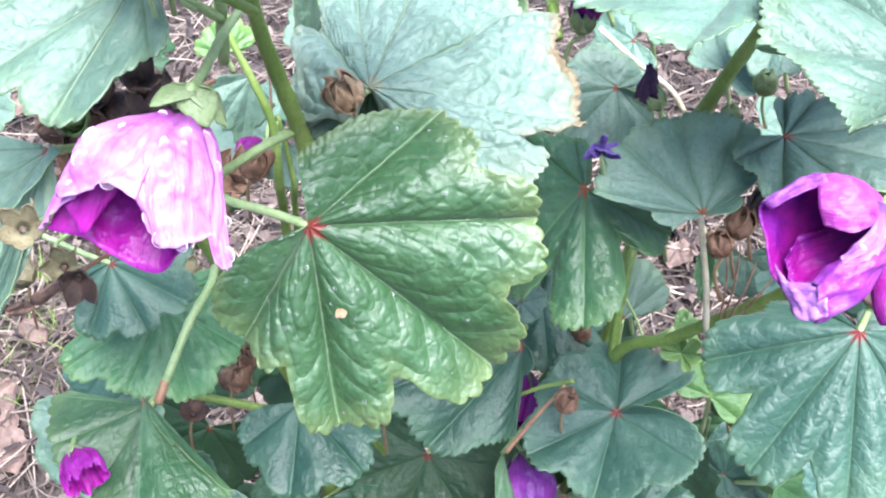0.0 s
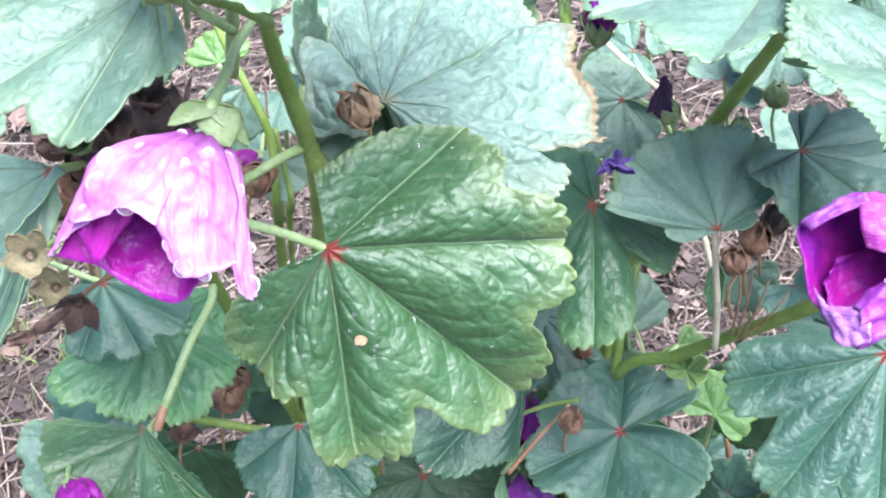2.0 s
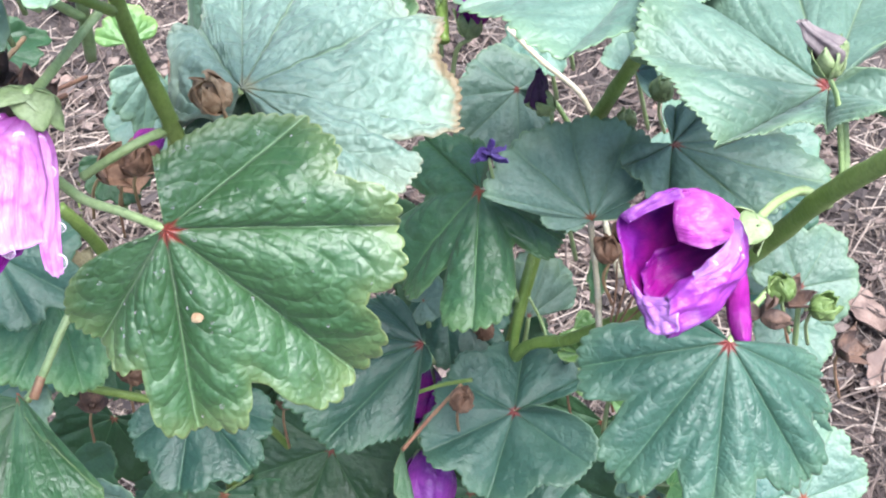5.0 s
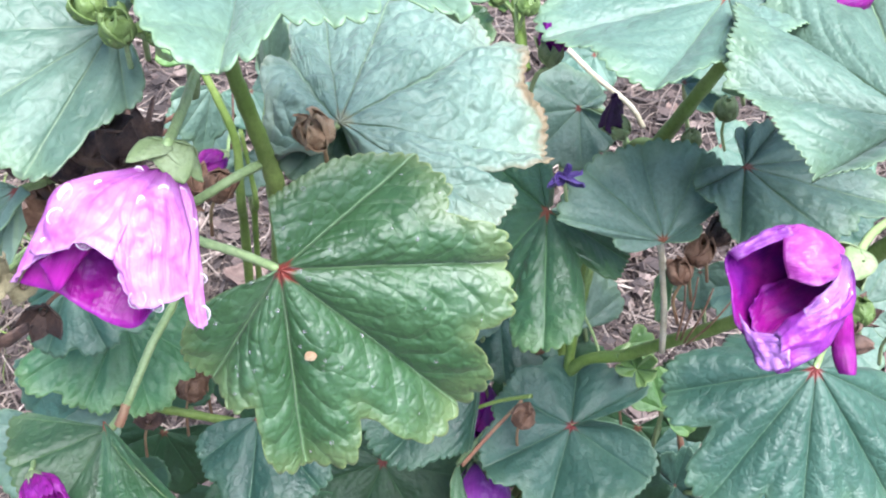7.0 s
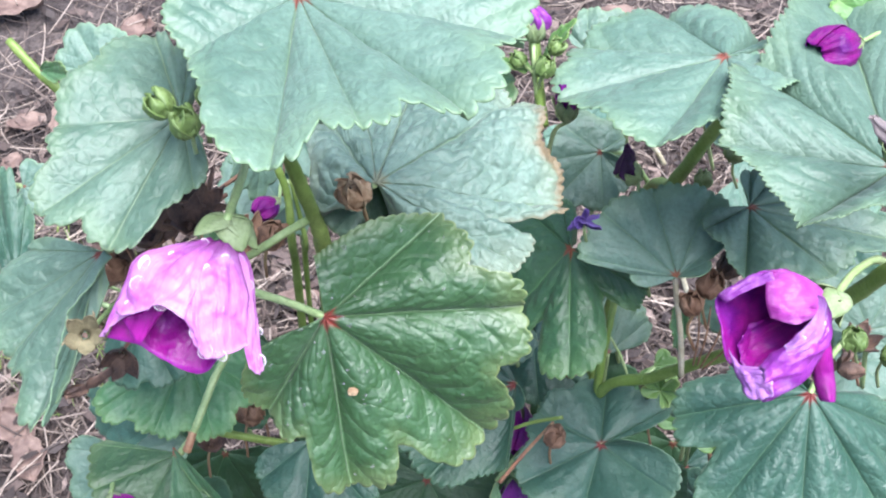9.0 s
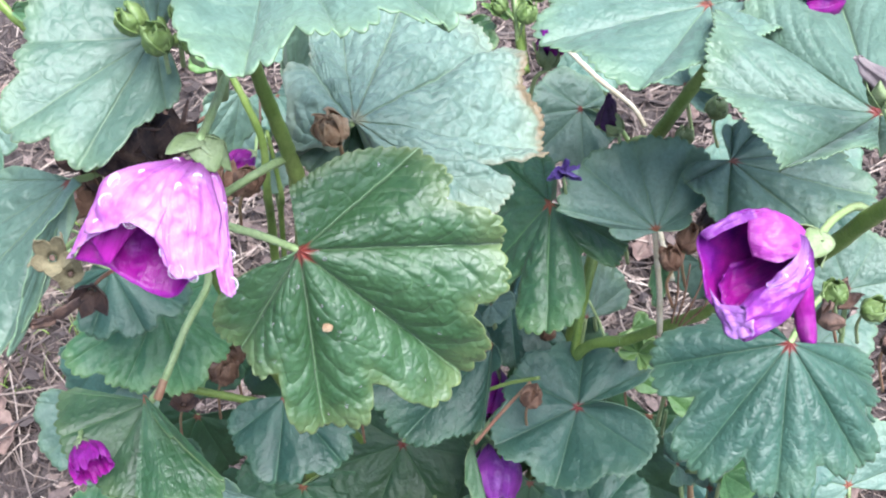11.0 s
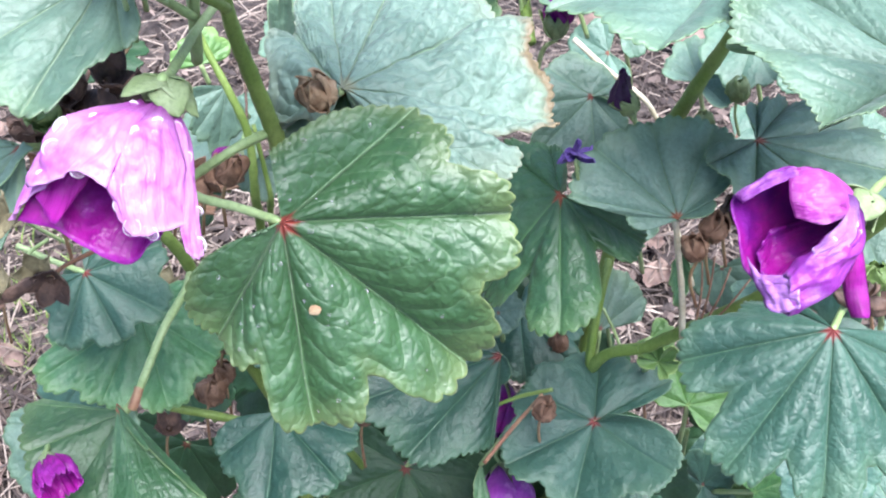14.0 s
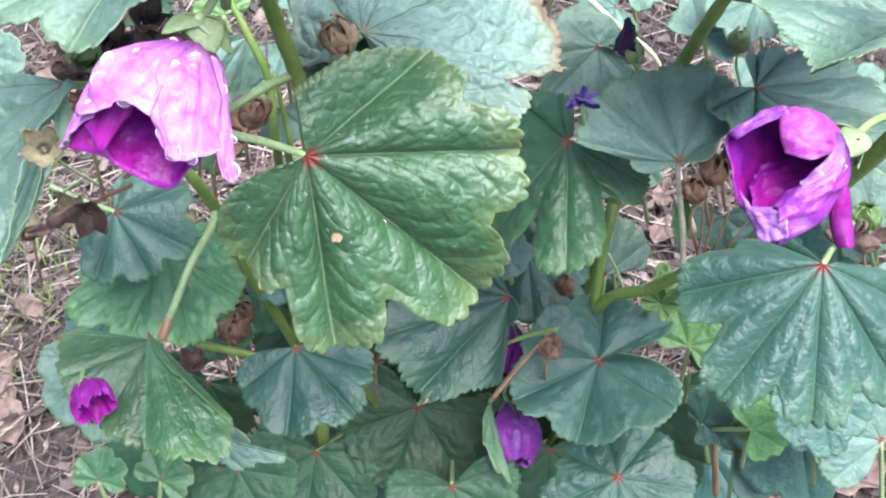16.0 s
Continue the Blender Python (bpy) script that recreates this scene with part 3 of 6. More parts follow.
dead_leaf(-0.421, 1.272, 0.05, 1.4, 50, "large curled pinkish-brown dry leaf on the litter")

def blade_shape(rng):
    h, w, lean = rng.uniform(0.012, 0.04), rng.uniform(0.0006, 0.0014), rng.uniform(-0.02, 0.02)
    v, f = [], []
    for i in range(4):
        s = i / 3
        v += [Vector((-w * (1 - s * 0.9), lean * s * s, h * s)), Vector((w * (1 - s * 0.9), lean * s * s, h * s))]
    return v, [(2 * i, 2 * i + 1, 2 * i + 3, 2 * i + 2) for i in range(3)]


scatter("grass", "thin green weeds sprouting through litter", 260, STEM, blade_shape, 7, (-0.50, -0.32, 0.66, 0.94))

# ---- the mallow plants ----
def plant_at(x, y, label):
    ob = new("mallow_plant")
    ob.empty_display_size = 0.05
    ob.matrix_basis = Matrix.Translation((x, y, 0))
    return tagged(ob, label, "plant", "mallow clump")


left_plant = plant_at(-0.05, 0.3, "tall mallow with a broad glossy leaf and drooping pink flower")
right_plant = plant_at(0.2, 0.34, "tall flowering mallow with a half-closed violet flower")
low_plant = plant_at(0.05, 0.3, "lower mallow shoots with blue-green leaves and dry pods")
STRAW_STALK = simple_material("straw_stalk", (0.5, 0.43, 0.3), (0.62, 0.56, 0.44), 80, 0.5, 0.3)


def drops(flower, petals, count, seed, sizes=(0.0013, 0.0027)):
    """Beads of rain resting on the outer faces of petals."""
    rng, wet = random.Random(seed), []
    for _ in range(count):
        host = rng.choice(petals)
        mesh = host.data
        poly = mesh.polygons[rng.randrange(len(mesh.polygons))]
        n, at = poly.normal, host.matrix_basis @ poly.center
        if n.dot(D(0, -1, 0.3)) < 0:
            n = -n
        if n.normalized().dot(D(0, -1, 0.15).normalized()) < 0.7:
            continue
        if any((at - q).length < 1.6 * sizes[1] for q in wet):
            continue
        wet.append(at)
        r = rng.uniform(*sizes) * rng.uniform(0.6, 1)
        e1, e2, a = frame_of(n, rng.uniform(0, 6))
        stretch = rng.uniform(1, 1.4)

        def f(u, v):
            th, ph = math.tau * u, math.pi * v
            return (e1 * math.cos(th) * stretch + e2 * math.sin(th)) * r * math.sin(ph) * (1 + 0.08 * math.sin(2 * th + r * 9000)) + a * r * 0.42 * math.cos(ph)

        link("water_drop", grid_mesh("water_drop", f, 14, 9), WATER, flower, at - n * r * 0.1)


def flower_at(plant, base, label):
    flower = new("flower")
    flower.matrix_basis = Matrix.Translation(base)
    flower.parent, flower.matrix_parent_inverse = plant, plant.matrix_basis.inverted()
    return tagged(flower, label)


def folded_petal(flower, base, net, look_of, seed, crumple=1.0, across=False, label="", name="petal"):
    """A crumpled petal: a smooth sheet over a coarse net, in millimetres of the leaning frame from the
    flower's base. Rows run from claw to tip, or with across from one side to the other."""
    rows = [spline([D(*(0.001 * c for c in p)) for p in row], 8) for row in net]
    lines = [spline(list(col), 9) for col in zip(*rows)]
    nu, nv = len(lines) - 1, len(lines[0]) - 1

    def f(u, v):
        i, j = round(u * nu), round(v * nv)
        p = lines[i][j]
        du = lines[min(i + 1, nu)][j] - lines[max(i - 1, 0)][j]
        dv = lines[i][min(j + 1, nv)] - lines[i][max(j - 1, 0)]
        n = du.cross(dv)
        n = n.normalized() if n.length > 1e-12 else D(0, -1, 0)
        w, l = (v, u) if across else (u, v)
        fold = 0.5 * math.sin(w * 15 + 2.2 * bump_noise((w, l, 0), 1.5, seed) + seed) + 0.3 * math.sin(w * 37 + seed * 2)
        dent = bump_noise((w * 1.6, l * 1.6, 0.3), 2.2, seed) + 0.5 * bump_noise((w * 3, l * 2.4, 0.8), 3.5, seed + 1)
        rag = max(0, l - 0.8) * 5
        crease = abs(bump_noise((w * 1.4, l * 1.1, 0.1), 2.6, seed + 4))
        p = p + n * crumple * (0.0002 * fold * min(1, 2 * l) + 0.0006 * dent + 0.0018 * (0.2 - crease) * min(1, 3 * l))
        return p + (dv if not across else du).normalized() * 0.0005 * rag * bump_noise((w, 0, 0), 9, seed), (w, l)

    return thicken(link(name, grid_mesh(name, f, nu, nv), PETALS[look_of], flower, base, label), 0.00025)


def pink_flower(plant, at, stalk):
    base, axis = V(*at), D(-0.325, -0.375, -0.862).normalized()
    flower = flower_at(plant, base, "drooping pink mallow flower beaded with rain")
    folded_petal(flower, base, [
        [(-3, 0, -2), (-1.5, 1, -2), (0, 2, -2), (2, 1.5, -2), (3, 0, -2)],
        [(-19, 2, -8), (-14, 6, -10), (-6, 8, -10), (2, 6, -10), (6, 1, -9)],
        [(-25, 0, -18), (-19, 4, -21), (-9, 5, -23), (-1, 3, -22), (6, -1, -19)],
        [(-29.5, -1, -27), (-20, 0, -29.5), (-13, 1, -34), (-4, 0.5, -36), (2.5, -2, -31)]], "rose", 3, 1.6)
    folded_petal(flower, base, [
        [(-6, -3, -6), (-4, -3, -6), (-2, -3, -6)],
        [(-18, -6, -15), (-14, -7, -15), (-10, -6, -15)],
        [(-23.5, -6, -22), (-19.5, -6.5, -28), (-15, -5, -22)]], "rose", 4, 0.8)
    made = [folded_petal(flower, base, net, "pink", seed, rough) for seed, rough, net in (
        (5, 1.0, [
            [(-3, 0, -1), (-3, -1, -1), (-2.5, -2, -1), (-2, -2.5, -1.2)],
            [(-20.5, 2, -5), (-19.5, -1, -4.8), (-17, -4, -5.5), (-14, -6, -7)],
            [(-25.5, 2, -15), (-24, -3, -14), (-21.5, -6, -13.5), (-18, -8.5, -13)],
            [(-31.5, 1, -27.5), (-29, -3, -25.5), (-26, -5.5, -23), (-21, -7.5, -20.5)]]),
        (6, 0.7, [
            [(3, 0, -1.5), (4, 1, -1.5), (4.5, 2, -1.5)],
            [(5, -3, -7), (7, -1.5, -7), (7.5, 2, -7)],
            [(7.5, -5, -17), (9, -3, -17), (9.5, 0, -17)],
            [(8, -7, -28), (10, -6, -28), (11.5, -3, -27)],
            [(9.5, -7, -34), (11.5, -6.5, -35.5), (13, -5, -34.5)]]),
        (2, 1.2, [
            [(-0.5, -3, -1.5), (1, -3, -1.5), (2.5, -2, -1.5), (3.5, 0, -1.5)],
            [(-6, -11, -8), (-2, -11.5, -8), (3, -9, -7), (6, -3, -7)],
            [(-7, -13.5, -15), (-2, -15, -16), (4, -12, -16), (8, -5, -16)],
            [(-5, -14, -22), (-2, -15.5, -24), (4, -12.5, -23), (8.5, -6, -22.5)],
            [(-3.5, -13.5, -27), (0, -14, -31), (5, -12, -30), (9, -7, -28)]]),
        (1, 1.5, [
            [(-3, -1, -0.8), (-2, -2.5, -0.8), (-1, -3, -0.8), (0.5, -3, -1), (1.5, -2, -1.3)],
            [(-19, -4, -5), (-14, -9, -5), (-8, -12, -6), (-4, -12.5, -7), (0, -11, -8)],
            [(-23, -6, -13), (-19, -12, -12), (-12, -15.5, -12), (-7, -15.5, -13), (-3, -14.5, -14)],
            [(-24.5, -8, -20), (-21.5, -12.5, -20.5), (-15.5, -15.5, -18.7), (-11.5, -16.5, -17.3), (-5.5, -16, -21)]]))]
    crown = base + D(0.002, 0.0006, 0.0052)
    for way, face, length, width in (
        (D(0.42, -0.25, -0.9), D(0.3, -1, 0.3), 0.0105, 0.0044),
        (D(-0.82, -0.45, -0.5), D(-0.1, -0.8, 0.7), 0.0105, 0.0034),
        (D(0.75, 0.2, -0.85), D(1, -0.4, 0.2), 0.0115, 0.0038),
        (D(-0.6, 0.75, -0.4), D(0, 0.6, 0.8), 0.010, 0.004),
        (D(0.5, 0.8, -0.5), D(0.4, 0.8, 0.4), 0.010, 0.004),
    ):
        broad_sepal(flower, crown, way, face, length, width)
    tube("flower_stalk", [base - axis * 0.002, crown + D(0, 0, 0.0003)] + [V(*p) for p in stalk], 0.0012, 0.0013, STEM_PALE, flower)
    drops(flower, made[1:], 170, 5, (0.001, 0.0024))


def violet_flower(plant, at, stalk):
    base, axis = V(*at), D(-0.79, -0.5, -0.36).normalized()
    flower = flower_at(plant, base, "half-closed violet mallow flower, one petal hanging loose")
    # Inner petals in dark magenta, partly shade of the cup put into colour
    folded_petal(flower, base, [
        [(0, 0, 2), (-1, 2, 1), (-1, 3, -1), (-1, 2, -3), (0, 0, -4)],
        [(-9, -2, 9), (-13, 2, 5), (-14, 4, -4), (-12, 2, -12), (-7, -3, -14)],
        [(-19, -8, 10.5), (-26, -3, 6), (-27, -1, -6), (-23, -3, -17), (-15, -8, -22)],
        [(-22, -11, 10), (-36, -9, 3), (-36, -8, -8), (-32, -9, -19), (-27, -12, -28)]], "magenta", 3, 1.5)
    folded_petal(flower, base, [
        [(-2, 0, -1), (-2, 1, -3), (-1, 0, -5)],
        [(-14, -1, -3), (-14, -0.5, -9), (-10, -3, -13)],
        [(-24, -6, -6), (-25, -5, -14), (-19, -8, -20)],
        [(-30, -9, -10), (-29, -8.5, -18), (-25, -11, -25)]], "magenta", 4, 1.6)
    made = [folded_petal(flower, base, net, hue, seed, rough, True) for hue, seed, rough, net in (
        ("violet", 6, 1.0, [
            [(-37, -9, 2), (-30, -9, 6), (-22, -10, 10)],
            [(-36.5, -11, 1.6), (-30, -12, 6), (-21.5, -12.5, 9.6)],
            [(-35, -12, 0), (-28.5, -13, 3.8), (-20.5, -14, 7.5)]]),
        ("lilac", 8, 0.7, [
            [(-6.5, -10.5, 3), (-9, -14, -4), (-14, -17, -8.5), (-18.5, -18, -12)],
            [(-5, -12, 2), (-7.5, -16.5, -7), (-13, -19.5, -10.5), (-18.5, -19.6, -13.5)],
            [(-3.5, -12, 0), (-6.5, -16.5, -9.5), (-11.5, -19.3, -13), (-18, -19.8, -15)]]),
        ("lilac", 7, 1.5, [
            [(-33.5, -9.5, -14), (-29.5, -11, -19), (-23, -16.5, -19)],
            [(-31.5, -10.5, -21), (-28, -14.5, -22), (-22, -19, -23)],
            [(-28.5, -11.5, -27.5), (-26, -15, -29), (-21.5, -17, -28)]]),
        ("violet", 2, 1.9, [
            [(-5.5, -10, 1), (-9, -13, -6), (-14, -15, -9), (-20, -15, -13.5), (-25, -14, -19)],
            [(-4, -11, 1), (-6.5, -15, -8), (-12, -18, -11), (-19, -19, -15), (-24.5, -18, -20)],
            [(-2, -10, -2), (-4.5, -15, -10), (-10, -18.5, -15), (-17, -19.5, -20), (-24.5, -18, -24)],
            [(0.5, -5, -4), (-3.5, -10, -12), (-8.5, -14, -18), (-15.5, -16, -24.5), (-23.5, -15, -29)],
            [(0, 0, -4), (-5, -4, -12), (-10, -7, -18), (-17, -9, -24), (-25, -10.5, -28.5)]]),
        ("orchid", 5, 1.2, [
            [(-21, -6, 10.5), (-16, -5, 10.5), (-10, -3, 8.5), (-3, -1, 4)],
            [(-23, -13, 7), (-17, -14, 7.5), (-10, -12, 6), (-3, -6, 2.5)],
            [(-24, -17, 1), (-17, -19, 1), (-10.5, -16.5, 0.5), (-4, -9, -0.5)],
            [(-22.5, -16.5, -4), (-15.5, -18, -6), (-10, -16, -4), (-5.5, -11, -2)]]))]
    sepal_ring(flower, base - axis * 0.003, axis, 5, 0.006, 0.0032, 0.004, 0.0004, SEPAL, "sepal", 0.7, 0.0035)
    broad_sepal(flower, base + D(0.002, -0.004, 0.004), D(-0.35, -0.5, -0.8), D(0.1, -1, 0.4), 0.0105, 0.0046)
    hang, side = D(0.03, -0.1, -1).normalized(), D(0.95, -0.25, 0)

    def loose(u, v):
        q = 2 * u - 1
        w = 0.0033 * math.sin(math.pi * (0.15 + 0.72 * v)) ** 0.6
        return D(-0.0035, -0.002, -0.009) + hang * 0.0215 * v + side * (w * q + 0.0016 * v) + D(0, -1, 0) * (0.0024 * (1 - q * q) + 0.001 * math.sin(v * 7 + q))

    thicken(link("loose_petal", grid_mesh("loose_petal", loose, 10, 18), PETALS["rose"], flower, base), 0.0003)
    tube("flower_stalk", [base - axis * 0.002] + [V(*p) for p in stalk], 0.0013, 0.0015, STEM_PALE, flower)
    drops(flower, made, 20, 9, (0.0005, 0.001))


def small_flower(plant, at, axis, size, stalk, hue="magenta", label="small closed magenta flower"):
    base, axis = V(*at), D(*axis).normalized()
    flower = flower_at(plant, base, "closed violet flower hanging among the leaves" if hue == "violet" else label)
    for i in range(5):
        petal(flower, base, axis, D(0, -1, 0), 0.3 + i * math.tau / 5, 0.72, size * (0.95 + 0.05 * (i % 2)), size * 0.5, hue, i + size * 300, flare=(-0.1, 0.1, -0.05) if hue == "rose" else (-0.75, -0.55, -0.75), lift=0.0004 * (i % 3), crumple=2.4 if hue == "rose" else 1.0)
    sepal_ring(flower, base - axis * 0.001, axis, 5, size * 0.4, size * 0.14, size * 0.2, 0.001, SEPAL, "sepal", 0.4)
    tube("flower_stalk", [base - axis * 0.001] + [V(*p) for p in stalk], 0.0009, 0.001, STEM_PALE, flower, "", 8)

def withered_petals(plant, label, at, count, size, seed, material=HUSK_DARK):
    """A bunch of dry, curled petals hanging together."""
    rng, hub = random.Random(seed), V(*at)
    bunch = None
    for i in range(count):
        way = D(rng.gauss(0, 0.8), rng.uniform(-0.9, -0.1), rng.gauss(-0.2, 0.7)).normalized()
        e1, e2, a = frame_of(way, rng.uniform(0, 6))
        roll, seed_i = rng.uniform(0.5, 1.6), rng.uniform(0, 90)

        def f(u, v):
            q = 2 * u - 1
            w = size * 0.5 * math.sin(math.pi * (0.1 + 0.85 * v)) ** 0.6
            bend = size * 0.5 * roll * v * v
            dent = 0.3 * size * noise.noise(Vector((q * 1.4, v * 2, seed_i)))
            return a * size * v + e1 * (w * math.sin(q * roll)) + e2 * (bend + w * (1 - math.cos(q * roll)) + dent * v)

        piece = thicken(link("withered_petal" if bunch else "withered_flower", grid_mesh("withered_petal", f, 10, 12), material, bunch or plant, hub, "" if bunch else label), 0.0003)
        bunch = bunch or piece


# stems, from the visible shoots down to the roots
stem(left_plant, [(-0.0328, 0.335, 0.1085), (-0.0304, 0.365, 0.0888), (-0.0275, 0.378, 0.0783), (-0.0223, 0.395, 0.0623), (-0.0208, 0.41, 0.0517), (-0.0251, 0.47, 0.0251), (-0.04, 0.62, -0.06), (-0.05, 0.83, -0.24), (-0.05, 0.959, -0.413)], 0.0021, 0.0045, "thick pale green upright stem", STEM, "stem")
stem(left_plant, [(-0.073, 0.5, 0.1255), (-0.0669, 0.505, 0.1116), (-0.0583, 0.51, 0.0951), (-0.0515, 0.52, 0.0778), (-0.0515, 0.54, 0.0535), (-0.0558, 0.6, 0.0235), (-0.06, 0.8, -0.18), (-0.05, 0.959, -0.413)], 0.0013, 0.0028, "slender green side stem", STEM, "stem")
stem(left_plant, [(-0.0513, 0.53, 0.0842), (-0.0479, 0.545, 0.0641), (-0.0468, 0.555, 0.0525), (-0.0518, 0.6, 0.0318), (-0.055, 0.8, -0.18)], 0.001, 0.0018, "thin green side shoot", STEM, "stem")
stem(right_plant, [(0.1473, 0.455, 0.1227), (0.1434, 0.46, 0.1167), (0.1335, 0.482, 0.1001), (0.1263, 0.52, 0.084), (0.1207, 0.6, 0.0665), (0.1, 0.75, -0.12), (0.15, 0.87, -0.25), (0.2, 0.985, -0.382)], 0.0023, 0.004, "thick green upright stem", STEM, "stem")
stem(right_plant, [(0.1828, 0.33, 0.0586), (0.1761, 0.375, 0.0481), (0.1711, 0.43, 0.031), (0.1583, 0.49, 0.0132), (0.1374, 0.55, -0.0034), (0.126, 0.575, -0.0113), (0.1031, 0.61, -0.025), (0.1, 0.72, -0.1), (0.07, 0.85, -0.2), (0.05, 0.959, -0.413)], 0.0034, 0.0026, "thick slanting green stem", STEM, "stem")
stem(low_plant, [(0.1084, 0.58, 0.0295), (0.1051, 0.585, 0.0109), (0.1031, 0.595, -0.0053), (0.1028, 0.61, -0.0251), (0.1058, 0.66, -0.0606), (0.07, 0.85, -0.2), (0.05, 0.959, -0.413)], 0.0018, 0.003, "upright green shoot", STEM, "stem")
stem(low_plant, [(-0.0799, 0.47, 0.0386), (-0.0746, 0.48, 0.0318), (-0.07, 0.5, 0.0206), (-0.0619, 0.56, -0.014), (-0.0549, 0.6, -0.0342), (0, 0.8, -0.18), (0.05, 0.959, -0.413)], 0.0024, 0.003, "thick pale green shoot", STEM, "stem")
stem(low_plant, [(-0.0922, 0.56, -0.0397), (-0.0693, 0.575, -0.0459), (-0.0409, 0.6, -0.056), (-0.012, 0.66, -0.0798), (0.03, 0.88, -0.22), (0.05, 0.959, -0.413)], 0.0018, 0.0024, "low slanting green shoot", STEM, "stem")

# the large leaves of the left plant
large_leaf = leaf(left_plant, "large glossy green leaf with red hub and yellowing margin", (-0.0116, 0.339, 0.0304), [(36.5, 8, 31.9), (62.1, 9, 2.9), (51.1, 28, -39.6), (7.4, 19, -56.1), (-18, 8, -31.6)], "main", [(-0.0244, 0.345, 0.0347), (-0.0363, 0.35, 0.0379), (-0.0466, 0.36, 0.0433)], pleat=0.24, pucker=1.0, ripple=0.8, wave=0.02, seed=3, cells=4.2, notch=(0.17, 0.18, 0.27, 0.23), ends=(62, 45), base=(0.4, None), stalk_r=0.0014, fineness=2000, tooth_size=5.2, teeth=0.036)
leaf(left_plant, "broad crinkled pale leaf with browned tip", (0.0001, 0.385, 0.0745), [(-20.6, 5, -8.6), (-18.4, 25, 22.2), (-13.8, 75, 62.3), (16.8, 75, 66.8), (49.7, 50, 36.9), (67.3, 27, -4), (49.9, 3, -27.7)], "dry", [(-0.0094, 0.4, 0.0705), (-0.0171, 0.405, 0.0621)], pleat=0.14, pucker=2.2, ripple=0.4, wave=0.03, teeth=0.025, seed=5, fineness=1300, tooth_size=3.5, notch=(0.1, 0.1, 0.1, 0.1, 0.1, 0.3), ends=(10, 20), cells=6.5)
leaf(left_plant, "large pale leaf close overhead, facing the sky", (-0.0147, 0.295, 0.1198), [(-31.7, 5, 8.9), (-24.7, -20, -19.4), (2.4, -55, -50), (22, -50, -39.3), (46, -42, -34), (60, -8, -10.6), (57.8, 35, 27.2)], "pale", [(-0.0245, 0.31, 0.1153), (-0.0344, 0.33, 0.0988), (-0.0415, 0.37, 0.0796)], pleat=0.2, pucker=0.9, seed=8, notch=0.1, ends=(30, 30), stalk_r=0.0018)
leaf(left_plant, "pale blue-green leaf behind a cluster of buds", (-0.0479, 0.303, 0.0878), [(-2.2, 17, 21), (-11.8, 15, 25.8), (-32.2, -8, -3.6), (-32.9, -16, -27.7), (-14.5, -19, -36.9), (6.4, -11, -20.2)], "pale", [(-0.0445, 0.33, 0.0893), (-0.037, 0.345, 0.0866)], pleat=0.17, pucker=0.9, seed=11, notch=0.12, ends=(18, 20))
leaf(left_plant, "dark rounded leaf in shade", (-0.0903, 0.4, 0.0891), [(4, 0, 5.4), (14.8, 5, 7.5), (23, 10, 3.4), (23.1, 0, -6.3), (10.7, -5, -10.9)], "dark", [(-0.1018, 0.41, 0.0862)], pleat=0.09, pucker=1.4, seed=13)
leaf(left_plant, "light lime leaf against the straw", (-0.0808, 0.56, 0.1163), [(-14.3, 0, 2.5), (-8, 0, 11.7), (3.6, 0, 17), (11.9, 5, 10.4)], "lime", [(-0.0788, 0.57, 0.1092)], pleat=0.12, seed=14)
leaf(left_plant, "soft green leaf between stems", (-0.069, 0.56, 0.1059), [(-16.9, -5, -7.6), (-13.8, 0, -22.2), (-5.3, 10, -29.9), (5, 10, -19.2)], "pale", [(-0.0618, 0.58, 0.0951)], pleat=0.12, seed=15)
leaf(left_plant, "narrow upright folded leaf", (-0.0387, 0.52, 0.1008), [(-1.9, -20, 11), (-1, -20, 29.6), (4.6, -20, 36.7), (10.6, -20, 20.4)], "pale", [(-0.0411, 0.53, 0.0843)], pleat=0.12, seed=16, ends=(8, 8))
leaf(left_plant, "drooping blue-green leaf with a folded margin", (-0.0791, 0.333, 0.0494), [(-28, 12, 1.1), (-38.7, 7, -21.4), (-28.2, 2, -31.6), (-17.2, -8, -52.7), (-10.9, -11, -44.3)], "pale", [(-0.0794, 0.345, 0.0507), (-0.0785, 0.37, 0.0546)], pleat=0.12, pucker=1, seed=17, ends=(14, 10), notch=(0.05, 0.1, 0.15, 0.05))
leaf(left_plant, "narrow folded green leaf margin", (-0.0767, 0.328, 0.0499), [(1.4, -6, -7.3), (-7.2, -8, -19.5), (-10.9, -8, -34.9), (-14.2, -9, -51.8)], "pale", pleat=0.03, pucker=0.6, seed=18, ends=(6, 6), teeth=0.01, notch=0.02)
leaf(left_plant, "narrow folded leaf standing upright", (-0.138, 0.42, 0.0329), [(6, 0, 12.7), (-1, 10, 33.9), (-8.8, 10, 47.6), (-10.2, 0, 35.3), (-6.5, 0, 10.3)], "blue", [(-0.1434, 0.43, 0.0239), (-0.1569, 0.45, 0.0091)], pleat=0.14, seed=19, ends=(8, 8))
leaf(left_plant, "small pale leaf at the back", (-0.1436, 0.44, 0.0747), [(-1.7, -0, -10.7), (7.2, 0, -9.8), (13.4, 0, -2), (9.9, 0, 7.2), (1.7, 0, 10.7)], "pale", [(-0.1656, 0.47, 0.0772)], seed=62)

